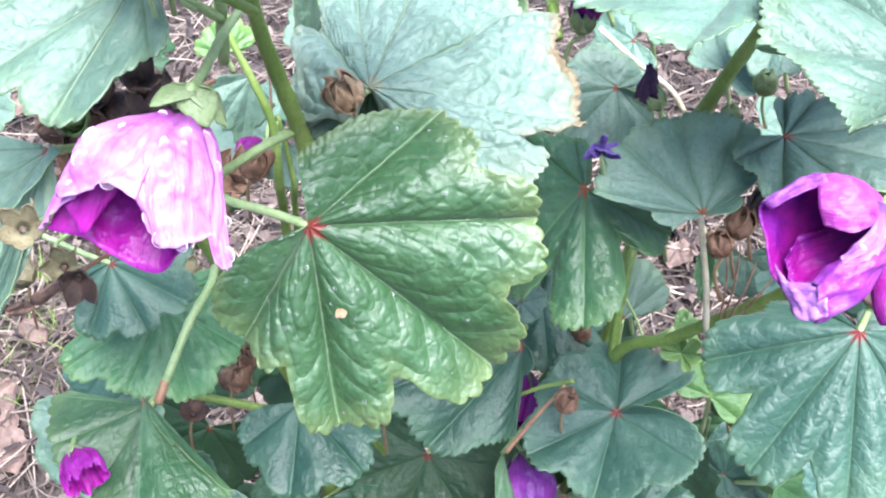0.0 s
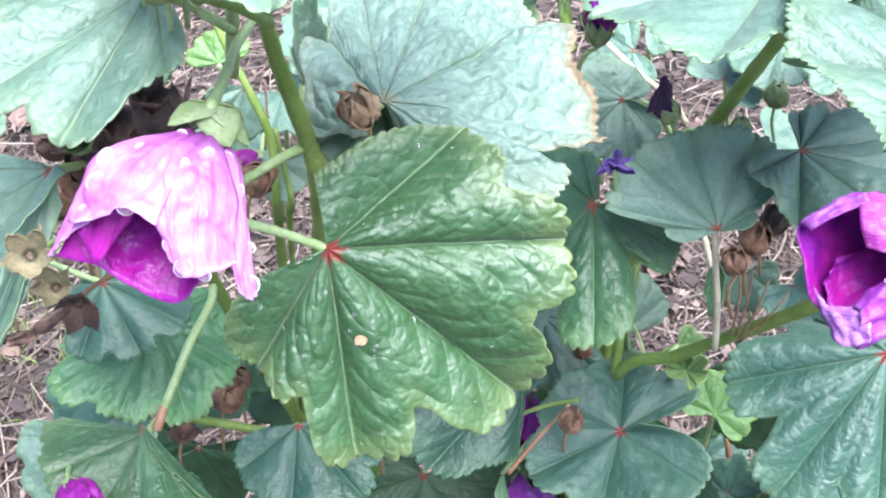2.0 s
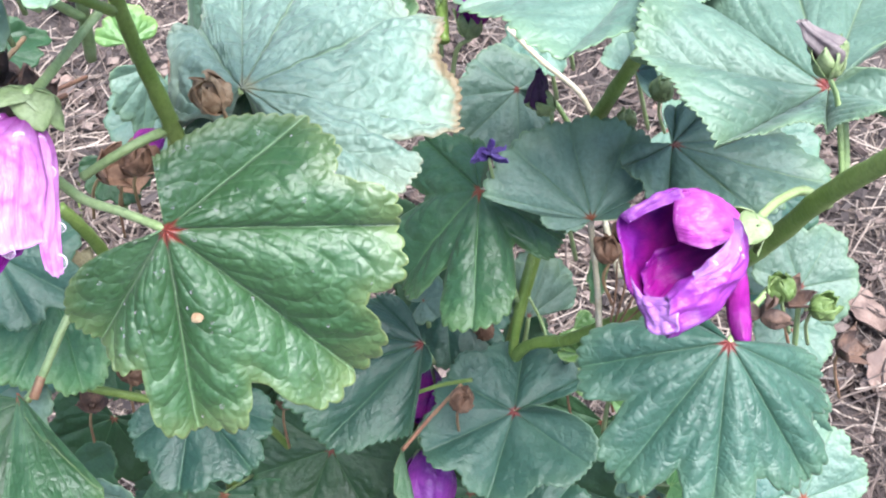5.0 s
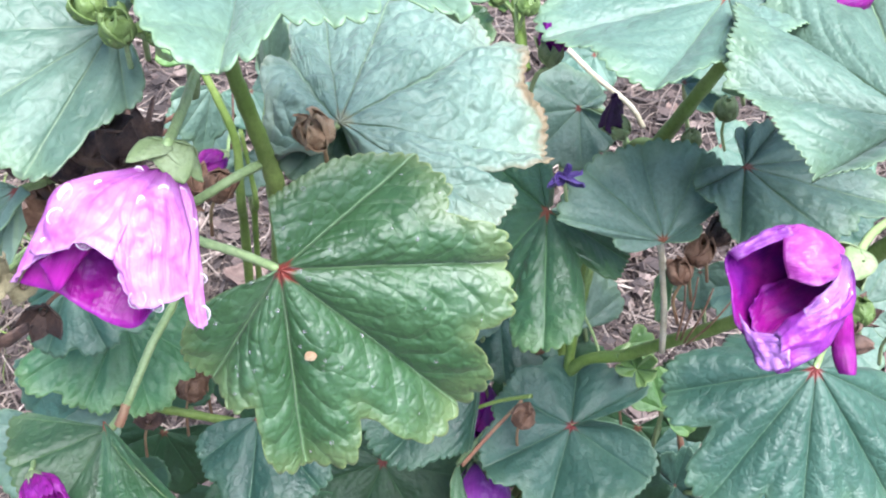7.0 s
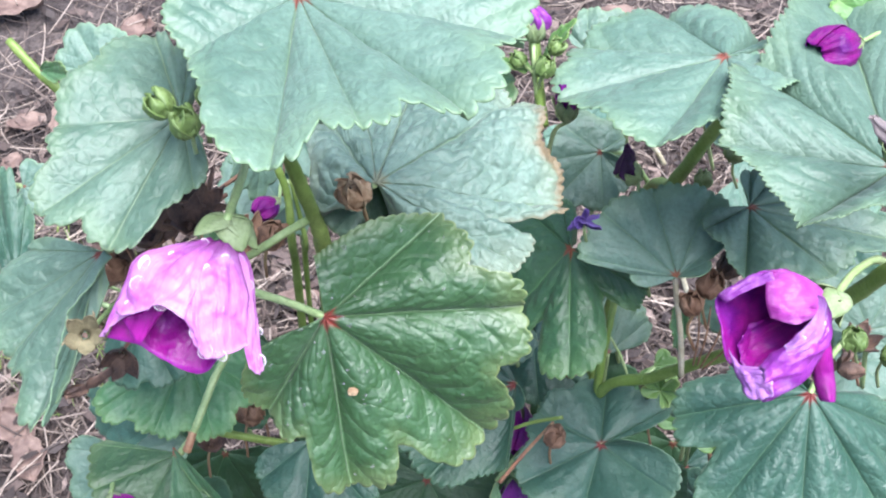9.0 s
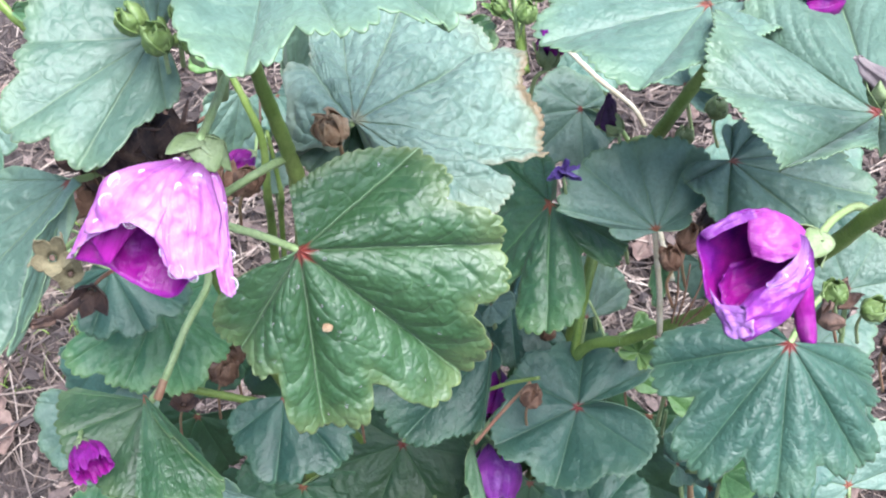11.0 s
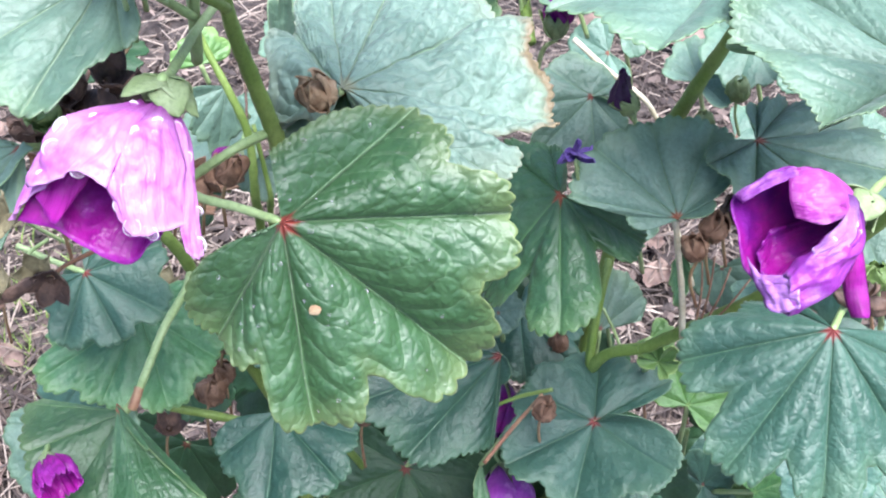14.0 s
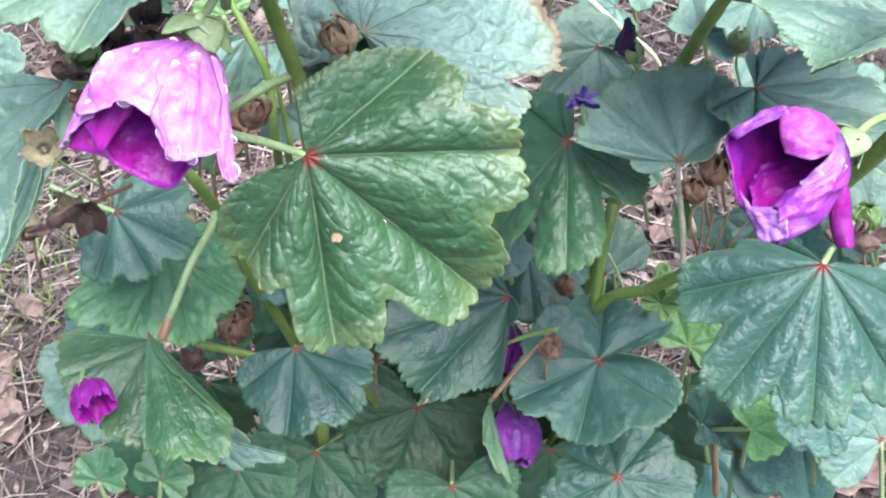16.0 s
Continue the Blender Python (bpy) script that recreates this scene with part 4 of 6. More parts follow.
leaf(left_plant, "smooth pale leaf below the dry pod", (-0.0013, 0.405, 0.0769), [(-10.9, 0.0, 0.2), (-21.8, -5.0, -7.5), (-15.2, -5.0, -18.1), (-4.3, -5.0, -24.9), (8.1, -5.0, -20.0), (12.3, -5.0, -10.0)], "pale", [(-0.0092, 0.415, 0.073), (-0.0168, 0.42, 0.0618)], seed=311, pleat=0.16, pucker=0.7, notch=0.08)

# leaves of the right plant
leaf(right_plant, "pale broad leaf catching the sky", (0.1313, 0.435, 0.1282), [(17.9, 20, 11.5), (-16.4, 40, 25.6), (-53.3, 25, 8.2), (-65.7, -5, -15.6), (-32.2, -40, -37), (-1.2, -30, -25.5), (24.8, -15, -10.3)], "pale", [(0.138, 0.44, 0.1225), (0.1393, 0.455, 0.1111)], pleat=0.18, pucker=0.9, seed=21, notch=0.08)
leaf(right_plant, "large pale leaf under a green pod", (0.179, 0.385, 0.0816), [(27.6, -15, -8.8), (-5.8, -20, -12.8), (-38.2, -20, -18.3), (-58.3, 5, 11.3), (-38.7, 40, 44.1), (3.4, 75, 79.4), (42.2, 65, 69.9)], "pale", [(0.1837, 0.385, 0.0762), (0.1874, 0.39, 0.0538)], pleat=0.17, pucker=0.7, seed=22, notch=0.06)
# The next two take the pale colour to offset shade from leaves above
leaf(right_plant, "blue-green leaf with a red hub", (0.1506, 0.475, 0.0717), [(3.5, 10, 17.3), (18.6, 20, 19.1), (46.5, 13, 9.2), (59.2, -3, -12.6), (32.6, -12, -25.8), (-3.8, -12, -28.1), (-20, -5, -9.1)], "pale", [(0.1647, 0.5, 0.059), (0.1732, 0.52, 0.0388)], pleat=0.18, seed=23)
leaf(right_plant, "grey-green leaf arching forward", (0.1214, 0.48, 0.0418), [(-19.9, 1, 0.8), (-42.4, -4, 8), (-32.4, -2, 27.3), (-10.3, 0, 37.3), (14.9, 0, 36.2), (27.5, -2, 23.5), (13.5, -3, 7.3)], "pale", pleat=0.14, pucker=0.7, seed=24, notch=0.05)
leaf(right_plant, "large blue-green leaf with a red hub", (0.1574, 0.408, 0.0013), [(-15.2, 24, 9.8), (-47.3, 12, -10.7), (-33.5, 4, -45.9), (-3.5, -1, -54.3), (28.9, 4, -44.1), (36.7, 17, -14.4)], "blue", [(0.1694, 0.43, 0.0101), (0.1824, 0.44, 0.0221)], pleat=0.2, pucker=0.6, seed=25, notch=(0.2, 0.3, 0.22, 0.2, 0.2), fineness=1100)
leaf(right_plant, "pale leaf low beside the slanting stem", (0.1148, 0.66, -0.0061), [(-15.2, 0, 9), (-13.8, 0, 27.2), (9.7, 5, 32.2), (24.4, 10, 18.6)], "pale", [(0.1143, 0.68, -0.0252)], pleat=0.13, seed=26)
leaf(right_plant, "pale leaf behind the wilted flower", (0.0958, 0.545, 0.1003), [(11.7, 5, 7.5), (-19.3, 0, 13), (-29, -5, -5.5), (-23.3, -5, -25.1), (1.6, -5, -27.9), (13.7, -5, -16.3)], "pale", [(0.1118, 0.56, 0.099), (0.1287, 0.58, 0.0808)], pleat=0.12, seed=27)
leaf(right_plant, "green leaf at the back of the clump", (0.2051, 0.45, 0.1405), [(-35.9, 0, 3), (-27, 0, 13.3), (-9.3, 0, 27), (22.1, 0, 22.7)], "lime", [(0.209, 0.46, 0.1217)], pleat=0.13, seed=28)
leaf(right_plant, "small pale leaf in the background", (0.0945, 0.6, 0.1583), [(-9, 0, 8.9), (-0.3, 0, 22.4), (20.6, 0, 18.1), (20.8, 0, 3.2)], "pale", [(0.1029, 0.62, 0.1434)], pleat=0.13, seed=29)

# leaves lower in the clump
leaf(low_plant, "dark leaf with one lobe folded over", (0.079, 0.51, 0.0534), [(-3.1, 20, 23.3), (-23.5, 25, 22.7), (-32.3, 20, -40.2), (-2.3, -15, -55.3), (35.5, 10, -19.6)], "mid", [(0.0915, 0.56, 0.0309), (0.1018, 0.58, 0.0055)], pleat=0.15, pucker=1, seed=31, notch=(0.1, 0.45, 0.42, 0.5), ends=(20, 40), fineness=1200)
leaf(low_plant, "small leaf under the large one", (0.0693, 0.622, 0.004), [(-10.6, 8, 10.1), (-14.8, 8, -16), (3.5, -2, -35.5), (26.2, -2, -26.8), (32.9, 8, -6.9), (12.6, 8, 16.1)], "deep", [(0.0734, 0.63, -0.0292), (0.0785, 0.66, -0.0488)], pleat=0.14, seed=32)
leaf(low_plant, "blue-green leaf with scalloped edge", (0.1034, 0.592, -0.048), [(38, 8, 19.6), (4.9, 18, 29.9), (-33.7, 3, 16.5), (-42.9, -12, -18.3), (-12.4, -17, -37.6), (34.9, -22, -20.2)], "blue", [(0.104, 0.62, -0.0341)], pleat=0.2, pucker=0.8, seed=33, notch=0.14, ends=(12, 32))
leaf(low_plant, "lower blue-green leaf", (0.1145, 0.6, -0.1074), [(39.1, 0, -6.5), (20.5, 10, 23.1), (-7.4, 20, 33.1), (-25.7, 10, 10.8), (-37.7, 0, -16.3), (-1.8, -10, -36), (28.9, -10, -29.9)], "deep", [(0.1189, 0.64, -0.0949)], pleat=0.13, seed=34)
leaf(low_plant, "rounded blue-green leaf in shade", (-0.0405, 0.534, -0.039), [(35.3, 1, -9), (28.7, -9, -28.2), (-1.4, -14, -37.6), (-23.7, -4, -18.6)], "deep", [(-0.0486, 0.56, -0.047), (-0.0601, 0.6, -0.0562)], pleat=0.18, pucker=0.8, seed=35, notch=0.12, ends=(35, 35))
leaf(low_plant, "broad blue-green leaf behind the large one", (0.0583, 0.585, -0.0163), [(-0.1, -5, -13.1), (-4.1, -10, -41.6), (-43.1, -20, -44.7), (-66.1, -25, -20.2), (-51.8, -10, 7.8), (-22.9, 5, 21.2)], "deep", [(0.0642, 0.62, -0.0287)], pleat=0.15, pucker=0.6, seed=36, notch=0.06)
leaf(low_plant, "folded green leaf on an arching stalk", (-0.081, 0.444, -0.0304), [(9.4, -14, -37.6), (0.4, -14, -37.7), (-17.7, -10, -30.8), (-31.9, -8, -13.7), (-36.7, 6, 2.1)], "mid", [(-0.0763, 0.443, -0.0238), (-0.0718, 0.442, -0.0127), (-0.068, 0.446, -0.0007), (-0.0637, 0.46, 0.0128), (-0.0656, 0.475, 0.0186)], pleat=0.1, pucker=0.8, ripple=0.3, seed=37, notch=0.05, ends=(8, 4), base=(0.85, 0.85), stalk_r=0.0016, fineness=1500)
leaf(low_plant, "paler lobe folded over the front of its leaf", (-0.0819, 0.437, -0.0272), [(4.7, -5, -7.6), (13.6, -9, -14.6), (33.7, -9, -30.4), (31.8, -17, -41.8), (16.1, -22, -41), (3.7, -17, -39.2)], "mid", pleat=0.05, pucker=0.9, ripple=0.3, seed=137, notch=0.03, ends=(3, 3), base=(0.9, 0.9), fineness=1500)
leaf(low_plant, "blue-green leaf beside the pink flower", (-0.1115, 0.494, 0.0196), [(2.4, 6, 14.4), (28.7, 6, 12.4), (32.1, 1, -16.1), (16.3, -4, -27), (-7.1, -4, -28.8), (-15.9, 1, -9.8), (-11, 6, -0.5)], "blue", [(-0.1249, 0.5, 0.0236), (-0.141, 0.5, 0.0303)], pleat=0.18, pucker=0.6, seed=38, notch=0.16)
leaf(low_plant, "bumpy green leaf half in shade", (-0.0992, 0.53, 0.0035), [(21, 20, 10.4), (32.3, 10, -19.4), (14.1, 0, -40.9), (-12, -10, -38), (-38.3, -10, -28.8), (-37.5, 0, -5.2)], "fresh", [(-0.0928, 0.56, -0.0066), (-0.0891, 0.58, -0.028)], pleat=0.14, pucker=1.7, ripple=0.3, cells=6, seed=39)
leaf(low_plant, "small blue-green leaf by the stem", (-0.0557, 0.56, -0.0024), [(-14.7, 0, -2.7), (-8.3, 0, -14.9), (6.9, 0, -18), (16.2, 0, -5.7), (12.9, 0, 7.6)], "blue", [(-0.0661, 0.6, -0.0234)], seed=40)
leaf(low_plant, "narrow pale leaf with a light rim", (-0.0779, 0.5, -0.0717), [(5.9, 0, 3.7), (22.8, 0, -6.8), (38.4, 0, -10.2), (20.6, 0, -16.4), (6.2, 0, -11.8)], "pale", [(-0.0936, 0.52, -0.0698)], seed=41, pleat=0.12, ends=(5, 5))
leaf(low_plant, "pale leaf low at the edge of the clump", (-0.1269, 0.53, -0.0463), [(-27.7, 0, 2), (-22.1, 0, -22.6), (3.7, 0, -35.3), (26.2, -0, -17.7), (26.7, 0, 7.5)], "pale", [(-0.1222, 0.56, -0.0649)], seed=42)
leaf(low_plant, "small lobed young leaf", (-0.1424, 0.58, -0.109), [(12.3, 0, -4.2), (12.8, 0, 7.6), (2.6, -0, 16.4), (-9.7, 0, 11.2), (-13, 0, -0.2)], "fresh", [(-0.1409, 0.6, -0.1327)], seed=43, notch=0.18, pleat=0.2, tooth_size=3)
leaf(low_plant, "small lobed young leaf", (-0.1118, 0.58, -0.1085), [(10.9, 0, -8.8), (15.8, 0, 3), (8.8, 0, 15.7), (-5.7, 0, 15), (-13.3, 0, 4.6)], "fresh", [(-0.1179, 0.6, -0.1324)], seed=44, notch=0.18, pleat=0.2, tooth_size=3)
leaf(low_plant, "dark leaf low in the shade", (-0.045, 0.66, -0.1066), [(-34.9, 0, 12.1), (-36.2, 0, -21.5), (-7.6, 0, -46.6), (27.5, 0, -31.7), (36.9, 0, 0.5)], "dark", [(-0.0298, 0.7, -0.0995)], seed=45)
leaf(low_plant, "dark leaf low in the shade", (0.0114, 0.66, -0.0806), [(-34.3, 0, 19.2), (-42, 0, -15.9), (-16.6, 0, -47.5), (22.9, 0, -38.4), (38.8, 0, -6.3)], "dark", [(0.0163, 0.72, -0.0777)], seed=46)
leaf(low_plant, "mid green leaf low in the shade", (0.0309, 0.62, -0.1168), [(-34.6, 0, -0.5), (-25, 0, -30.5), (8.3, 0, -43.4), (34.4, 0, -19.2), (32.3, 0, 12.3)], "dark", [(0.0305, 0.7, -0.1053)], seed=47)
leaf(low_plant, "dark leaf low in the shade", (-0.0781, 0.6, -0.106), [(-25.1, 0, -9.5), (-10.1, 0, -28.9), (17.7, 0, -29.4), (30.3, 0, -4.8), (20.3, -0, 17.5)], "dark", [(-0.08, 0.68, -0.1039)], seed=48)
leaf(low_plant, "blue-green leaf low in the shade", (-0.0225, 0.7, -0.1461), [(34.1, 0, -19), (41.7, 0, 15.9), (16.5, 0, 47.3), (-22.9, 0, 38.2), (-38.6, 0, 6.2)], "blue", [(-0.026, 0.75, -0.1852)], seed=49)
leaf(low_plant, "shaded leaf behind the shoots", (-0.1001, 0.63, -0.0307), [(-12.8, 0, -15.6), (4.4, 0, -22.7), (22.8, 0, -12.8), (21.7, 0, 8.1), (6.6, 0, 19.1)], "dark", [(-0.0911, 0.66, -0.0564)], seed=50)
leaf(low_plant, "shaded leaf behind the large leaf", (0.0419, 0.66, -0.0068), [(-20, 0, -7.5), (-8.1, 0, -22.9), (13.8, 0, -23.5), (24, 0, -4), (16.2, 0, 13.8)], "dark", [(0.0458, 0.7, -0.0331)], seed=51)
leaf(right_plant, "pale leaf low beside the reddish twig", (0.1923, 0.68, -0.1064), [(10.6, 0, -28.2), (32.5, 0, -11.3), (33.3, 0, 19.9), (5.6, 0, 34.1), (-19.7, 0, 22.9)], "pale", [(0.1986, 0.72, -0.1401)], seed=52)
leaf(right_plant, "yellowish young leaf", (0.1817, 0.6, -0.0822), [(3.1, 0, -16.4), (16.5, 0, -9.3), (20, 0, 7.6), (6.3, 0, 18), (-8.5, 0, 14.3)], "lime", [(0.1684, 0.63, -0.0867)], seed=53)
leaf(right_plant, "blue-green leaf low at the side", (0.2034, 0.56, -0.0602), [(-22.8, 0, -0.3), (-16.5, 0, -20.2), (5.3, 0, -28.7), (22.6, 0, -12.7), (21.3, 0, 8.1)], "blue", [(0.2098, 0.6, -0.0476)], seed=54)
leaf(right_plant, "blue-green leaf low at the side", (0.1862, 0.8, -0.0954), [(-32.1, 0, -6.1), (-18.3, 0, -32.5), (14.7, 0, -39.1), (35.1, 0, -12.2), (28.1, 0, 16.7)], "blue", [(0.1699, 0.7, -0.0633)], seed=55)
leaf(right_plant, "pale leaf low at the side", (0.2471, 0.6, -0.0869), [(31.1, 0, 11.8), (12.6, 0, 35.9), (-21.6, 0, 36.7), (-37.4, 0, 6.1), (-25.2, 0, -21.8)], "pale", [(0.2619, 0.64, -0.1292)], seed=56)
leaf(right_plant, "pale leaf behind the slanting stem", (0.2161, 0.52, 0.0181), [(16.7, 0, -13.7), (24.3, 0, 4.7), (13.8, 0, 24.4), (-8.6, 0, 23.3), (-20.5, 0, 7.2)], "pale", [(0.227, 0.56, -0.0125)], seed=57)
leaf(right_plant, "lime leaf with a folded edge", (0.1517, 0.61, -0.0414), [(14.1, 0, -11.7), (20.8, 0, 3.8), (11.9, 0, 20.6), (-7.2, 0, 19.7), (-17.4, 0, 6.1)], "lime", [(0.1553, 0.65, -0.0651)], seed=58, pleat=0.16)
leaf(right_plant, "young lime leaf at the joint", (0.1318, 0.6, -0.0079), [(-8.2, 0, -7), (0, 0, -12.2), (10.5, 0, -8.7), (12, 0, 2.2), (5.4, 0, 9.3)], "lime", [(0.1263, 0.6, -0.0134)], seed=59, pleat=0.16)
leaf(left_plant, "small leaf at the edge of the soil", (-0.132, 0.5, 0.1287), [(17.6, 0, 6.6), (7, 0, 20.1), (-12.4, 0, 20.6), (-21.2, 0, 3.5), (-14.2, 0, -12.2)], "pale", [(-0.1191, 0.5, 0.1137)], seed=60)
leaf(left_plant, "small pale leaf", (-0.0342, 0.55, 0.1132), [(13.1, 0, -4.7), (13.6, 0, 8.1), (2.8, 0, 17.7), (-10.4, 0, 12.1), (-13.9, 0, -0.1)], "pale", [(-0.0404, 0.56, 0.0945)], seed=61)

def dry_spot(blade, at, size):
    """A small crusted blemish on a leaf blade."""
    def f(u, v):
        th = math.tau * u
        r = size * v * (1 + 0.35 * noise.noise(Vector((2 * math.cos(th), 2 * math.sin(th), 5))))
        return D(r * math.cos(th), -0.3 * size * (1 - v * v), 0.8 * r * math.sin(th))

    link("dry_spot", grid_mesh("dry_spot", f, 18, 6), HUSK_PALE, blade, V(*at), "pale crusted spot")


dry_spot(large_leaf, (-0.003, 0.344, 0.007), 0.0017)
drops(large_leaf, [large_leaf], 90, 21, (0.0003, 0.0008))

# flowers
pink_flower(left_plant, (-0.0336, 0.288, 0.0541), [(-0.0333, 0.298, 0.0606), (-0.0341, 0.32, 0.0721), (-0.0357, 0.34, 0.0815), (-0.0325, 0.35, 0.0913)])
violet_flower(right_plant, (0.1463, 0.352, 0.0364), [(0.1525, 0.36, 0.0405), (0.1621, 0.375, 0.0461), (0.1746, 0.39, 0.0503), (0.1856, 0.4, 0.0467)])
small_flower(low_plant, (-0.1023, 0.425, -0.0438), (0.55, -0.45, -0.7), 0.0135, [(-0.1068, 0.45, -0.0416), (-0.1007, 0.5, -0.042)], "rose")
small_flower(low_plant, (0.0606, 0.635, -0.0753), (0.15, -0.4, -0.95), 0.034, [(0.0586, 0.64, -0.0684), (0.0697, 0.64, -0.0529), (0.0817, 0.64, -0.0406)], "violet")
small_flower(low_plant, (0.0621, 0.645, -0.0335), (-0.15, -0.3, -0.95), 0.03, [(0.0642, 0.66, -0.0233), (0.0639, 0.63, 0.0019)], "magenta", "closed magenta flower deep among the leaves")
small_flower(right_plant, (0.1806, 0.43, 0.1333), (-0.9, -0.3, -0.3), 0.022, [(0.1948, 0.44, 0.1385), (0.2089, 0.46, 0.1286)], "magenta", "small magenta flower at the back")
small_flower(left_plant, (-0.0603, 0.55, 0.0751), (-0.6, -0.4, -0.5), 0.014, [(-0.0598, 0.56, 0.0853), (-0.0541, 0.56, 0.0826)], "magenta", "half-hidden magenta flower")

# withered flowers
withered_petals(left_plant, "dry brown withered flower behind the pink one", (-0.0716, 0.35, 0.0612), 6, 0.011, 1)
withered_petals(left_plant, "dry brown withered flower behind the pink one", (-0.0815, 0.36, 0.0561), 5, 0.01, 2)
withered_petals(left_plant, "dry brown withered flower behind the pink one", (-0.067, 0.37, 0.0662), 5, 0.01, 3)
withered_petals(left_plant, "dry brown withered flower behind the pink one", (-0.0672, 0.39, 0.0732), 4, 0.009, 4)
withered_petals(left_plant, "dry brown withered flower behind the pink one", (-0.0815, 0.33, 0.0085), 3, 0.008, 5)
withered_petals(right_plant, "dry brown withered flower by the violet one", (0.1707, 0.42, 0.0093), 4, 0.009, 8)

withered_petals(right_plant, "shrivelled bluish violet flower", (0.0795, 0.463, 0.0645), 7, 0.0065, 11, FADED)
stem(right_plant, [(0.0795, 0.464, 0.0645), (0.0809, 0.468, 0.0597), (0.0837, 0.485, 0.0535)], 0.0006, 0.0008, "", STEM_PALE, "flower_stalk")

# buds and pods
flower_bud(right_plant, "wilted dark purple flower on a green calyx", (0.103, 0.47, 0.0815), (-0.6, -0.55, 0.5), 0.0135, "wilt", [(0.1058, 0.485, 0.0781), (0.1161, 0.53, 0.0685)], 1.0, 1.0)
flower_bud(left_plant, "dark magenta bud in a green calyx", (0.0707, 0.44, 0.1025), (-0.1, -0.3, 0.9), 0.013, "magenta", [(0.0661, 0.45, 0.0993), (0.065, 0.48, 0.0853)], 0.3, 0.2)
flower_bud(right_plant, "purple bud tip at the back", (0.0572, 0.44, 0.1338), (0.0, -0.3, 0.9), 0.014, "violet", [(0.0573, 0.44, 0.126), (0.0611, 0.46, 0.0992)], 0.3, 0.1)
flower_bud(right_plant, "green bud with shrivelled brown petals", (0.1708, 0.36, 0.0809), (-0.2, -0.4, 0.8), 0.014, "grey", [(0.1788, 0.375, 0.0748), (0.1844, 0.385, 0.0534)], 0.3, -1.0)
seed_pod(left_plant, "dry papery brown seed pod", (-0.0035, 0.372, 0.0671), (-0.35, -0.75, 0.45), 0.0138, HUSK_PALE, [(-0.0035, 0.384, 0.0641), (-0.0041, 0.412, 0.0596)])
seed_pod(right_plant, "dry brown seed pod", (0.1292, 0.482, 0.026), (-0.3, -0.5, 0.8), 0.0125, HUSK, [(0.1288, 0.494, 0.0187), (0.1372, 0.522, 0.0078)])
seed_pod(right_plant, "dry brown seed pod", (0.1345, 0.485, 0.0335), (0.2, -0.5, 0.8), 0.0145, HUSK, [(0.1358, 0.497, 0.0279), (0.1433, 0.525, 0.0175)])
seed_pod(right_plant, "dry brown seed pod", (0.1453, 0.5, 0.0419), (0.4, -0.4, 0.8), 0.0132, HUSK_DARK, [(0.1463, 0.512, 0.0359), (0.1538, 0.54, 0.0254)])
seed_pod(left_plant, "large dry brown husk beside the pink flower", (-0.0493, 0.46, 0.0527), (0.3, -0.6, 0.6), 0.0156, HUSK, [(-0.0528, 0.472, 0.0476), (-0.0568, 0.5, 0.039)])
seed_pod(low_plant, "dry brown pod on a thin stalk", (0.0888, 0.625, -0.0151), (0, -0.7, 0.7), 0.0132, HUSK, [(0.0899, 0.637, -0.0242), (0.095, 0.665, -0.0406)])
seed_pod(low_plant, "dry brown pod among leaves", (0.0756, 0.565, -0.0425), (0.2, -0.8, 0.5), 0.0144, HUSK, [(0.0756, 0.577, -0.0513), (0.0794, 0.605, -0.0678)])
seed_pod(low_plant, "crumpled dry brown husk", (-0.0843, 0.61, -0.0407), (0.2, -0.6, 0.5), 0.0192, HUSK, [(-0.0877, 0.622, -0.0501), (-0.0914, 0.65, -0.0674)])
seed_pod(low_plant, "crumpled dry brown husk", (-0.078, 0.62, -0.0328), (-0.2, -0.6, 0.6), 0.0168, HUSK, [(-0.0789, 0.632, -0.0422), (-0.0808, 0.66, -0.0593)])
seed_pod(low_plant, "dry brown husk", (-0.0759, 0.6, -0.0152), (0.2, -0.6, 0.5), 0.0144, HUSK, [(-0.0791, 0.612, -0.024), (-0.0825, 0.64, -0.0399)])
seed_pod(left_plant, "dry dark husk behind the flower", (-0.0606, 0.38, 0.0617), (-0.3, -0.4, 0.8), 0.0204, HUSK_DARK, [(-0.0621, 0.392, 0.056), (-0.0659, 0.42, 0.0458)], False)
seed_pod(left_plant, "dry dark husk behind the flower", (-0.0716, 0.385, 0.0578), (-0.5, -0.4, 0.6), 0.0204, HUSK_DARK, [(-0.0725, 0.397, 0.0519), (-0.0764, 0.425, 0.0413)], False)
seed_pod(left_plant, "dry dark husk behind the flower", (-0.0995, 0.42, 0.0421), (-0.5, -0.4, 0.6), 0.0168, HUSK_DARK, [(-0.1007, 0.432, 0.0353), (-0.1057, 0.46, 0.0228)], False)
seed_pod(low_plant, "tiny dark seed pod", (0.1561, 0.632, -0.03), (0.3, -0.6, 0.5), 0.0072, HUSK_DARK, [(0.1568, 0.644, -0.0395), (0.1639, 0.672, -0.0567)])
seed_pod(low_plant, "tiny dark seed pod", (0.1324, 0.62, -0.0366), (0.1, -0.6, 0.5), 0.0084, HUSK_DARK, [(0.1339, 0.632, -0.0461), (0.1406, 0.66, -0.0633)])
seed_pod(low_plant, "dry brown pod", (-0.008, 0.6, -0.0502), (0.1, -0.6, 0.5), 0.0096, HUSK, [(-0.0093, 0.612, -0.0597), (-0.0091, 0.64, -0.0772)])
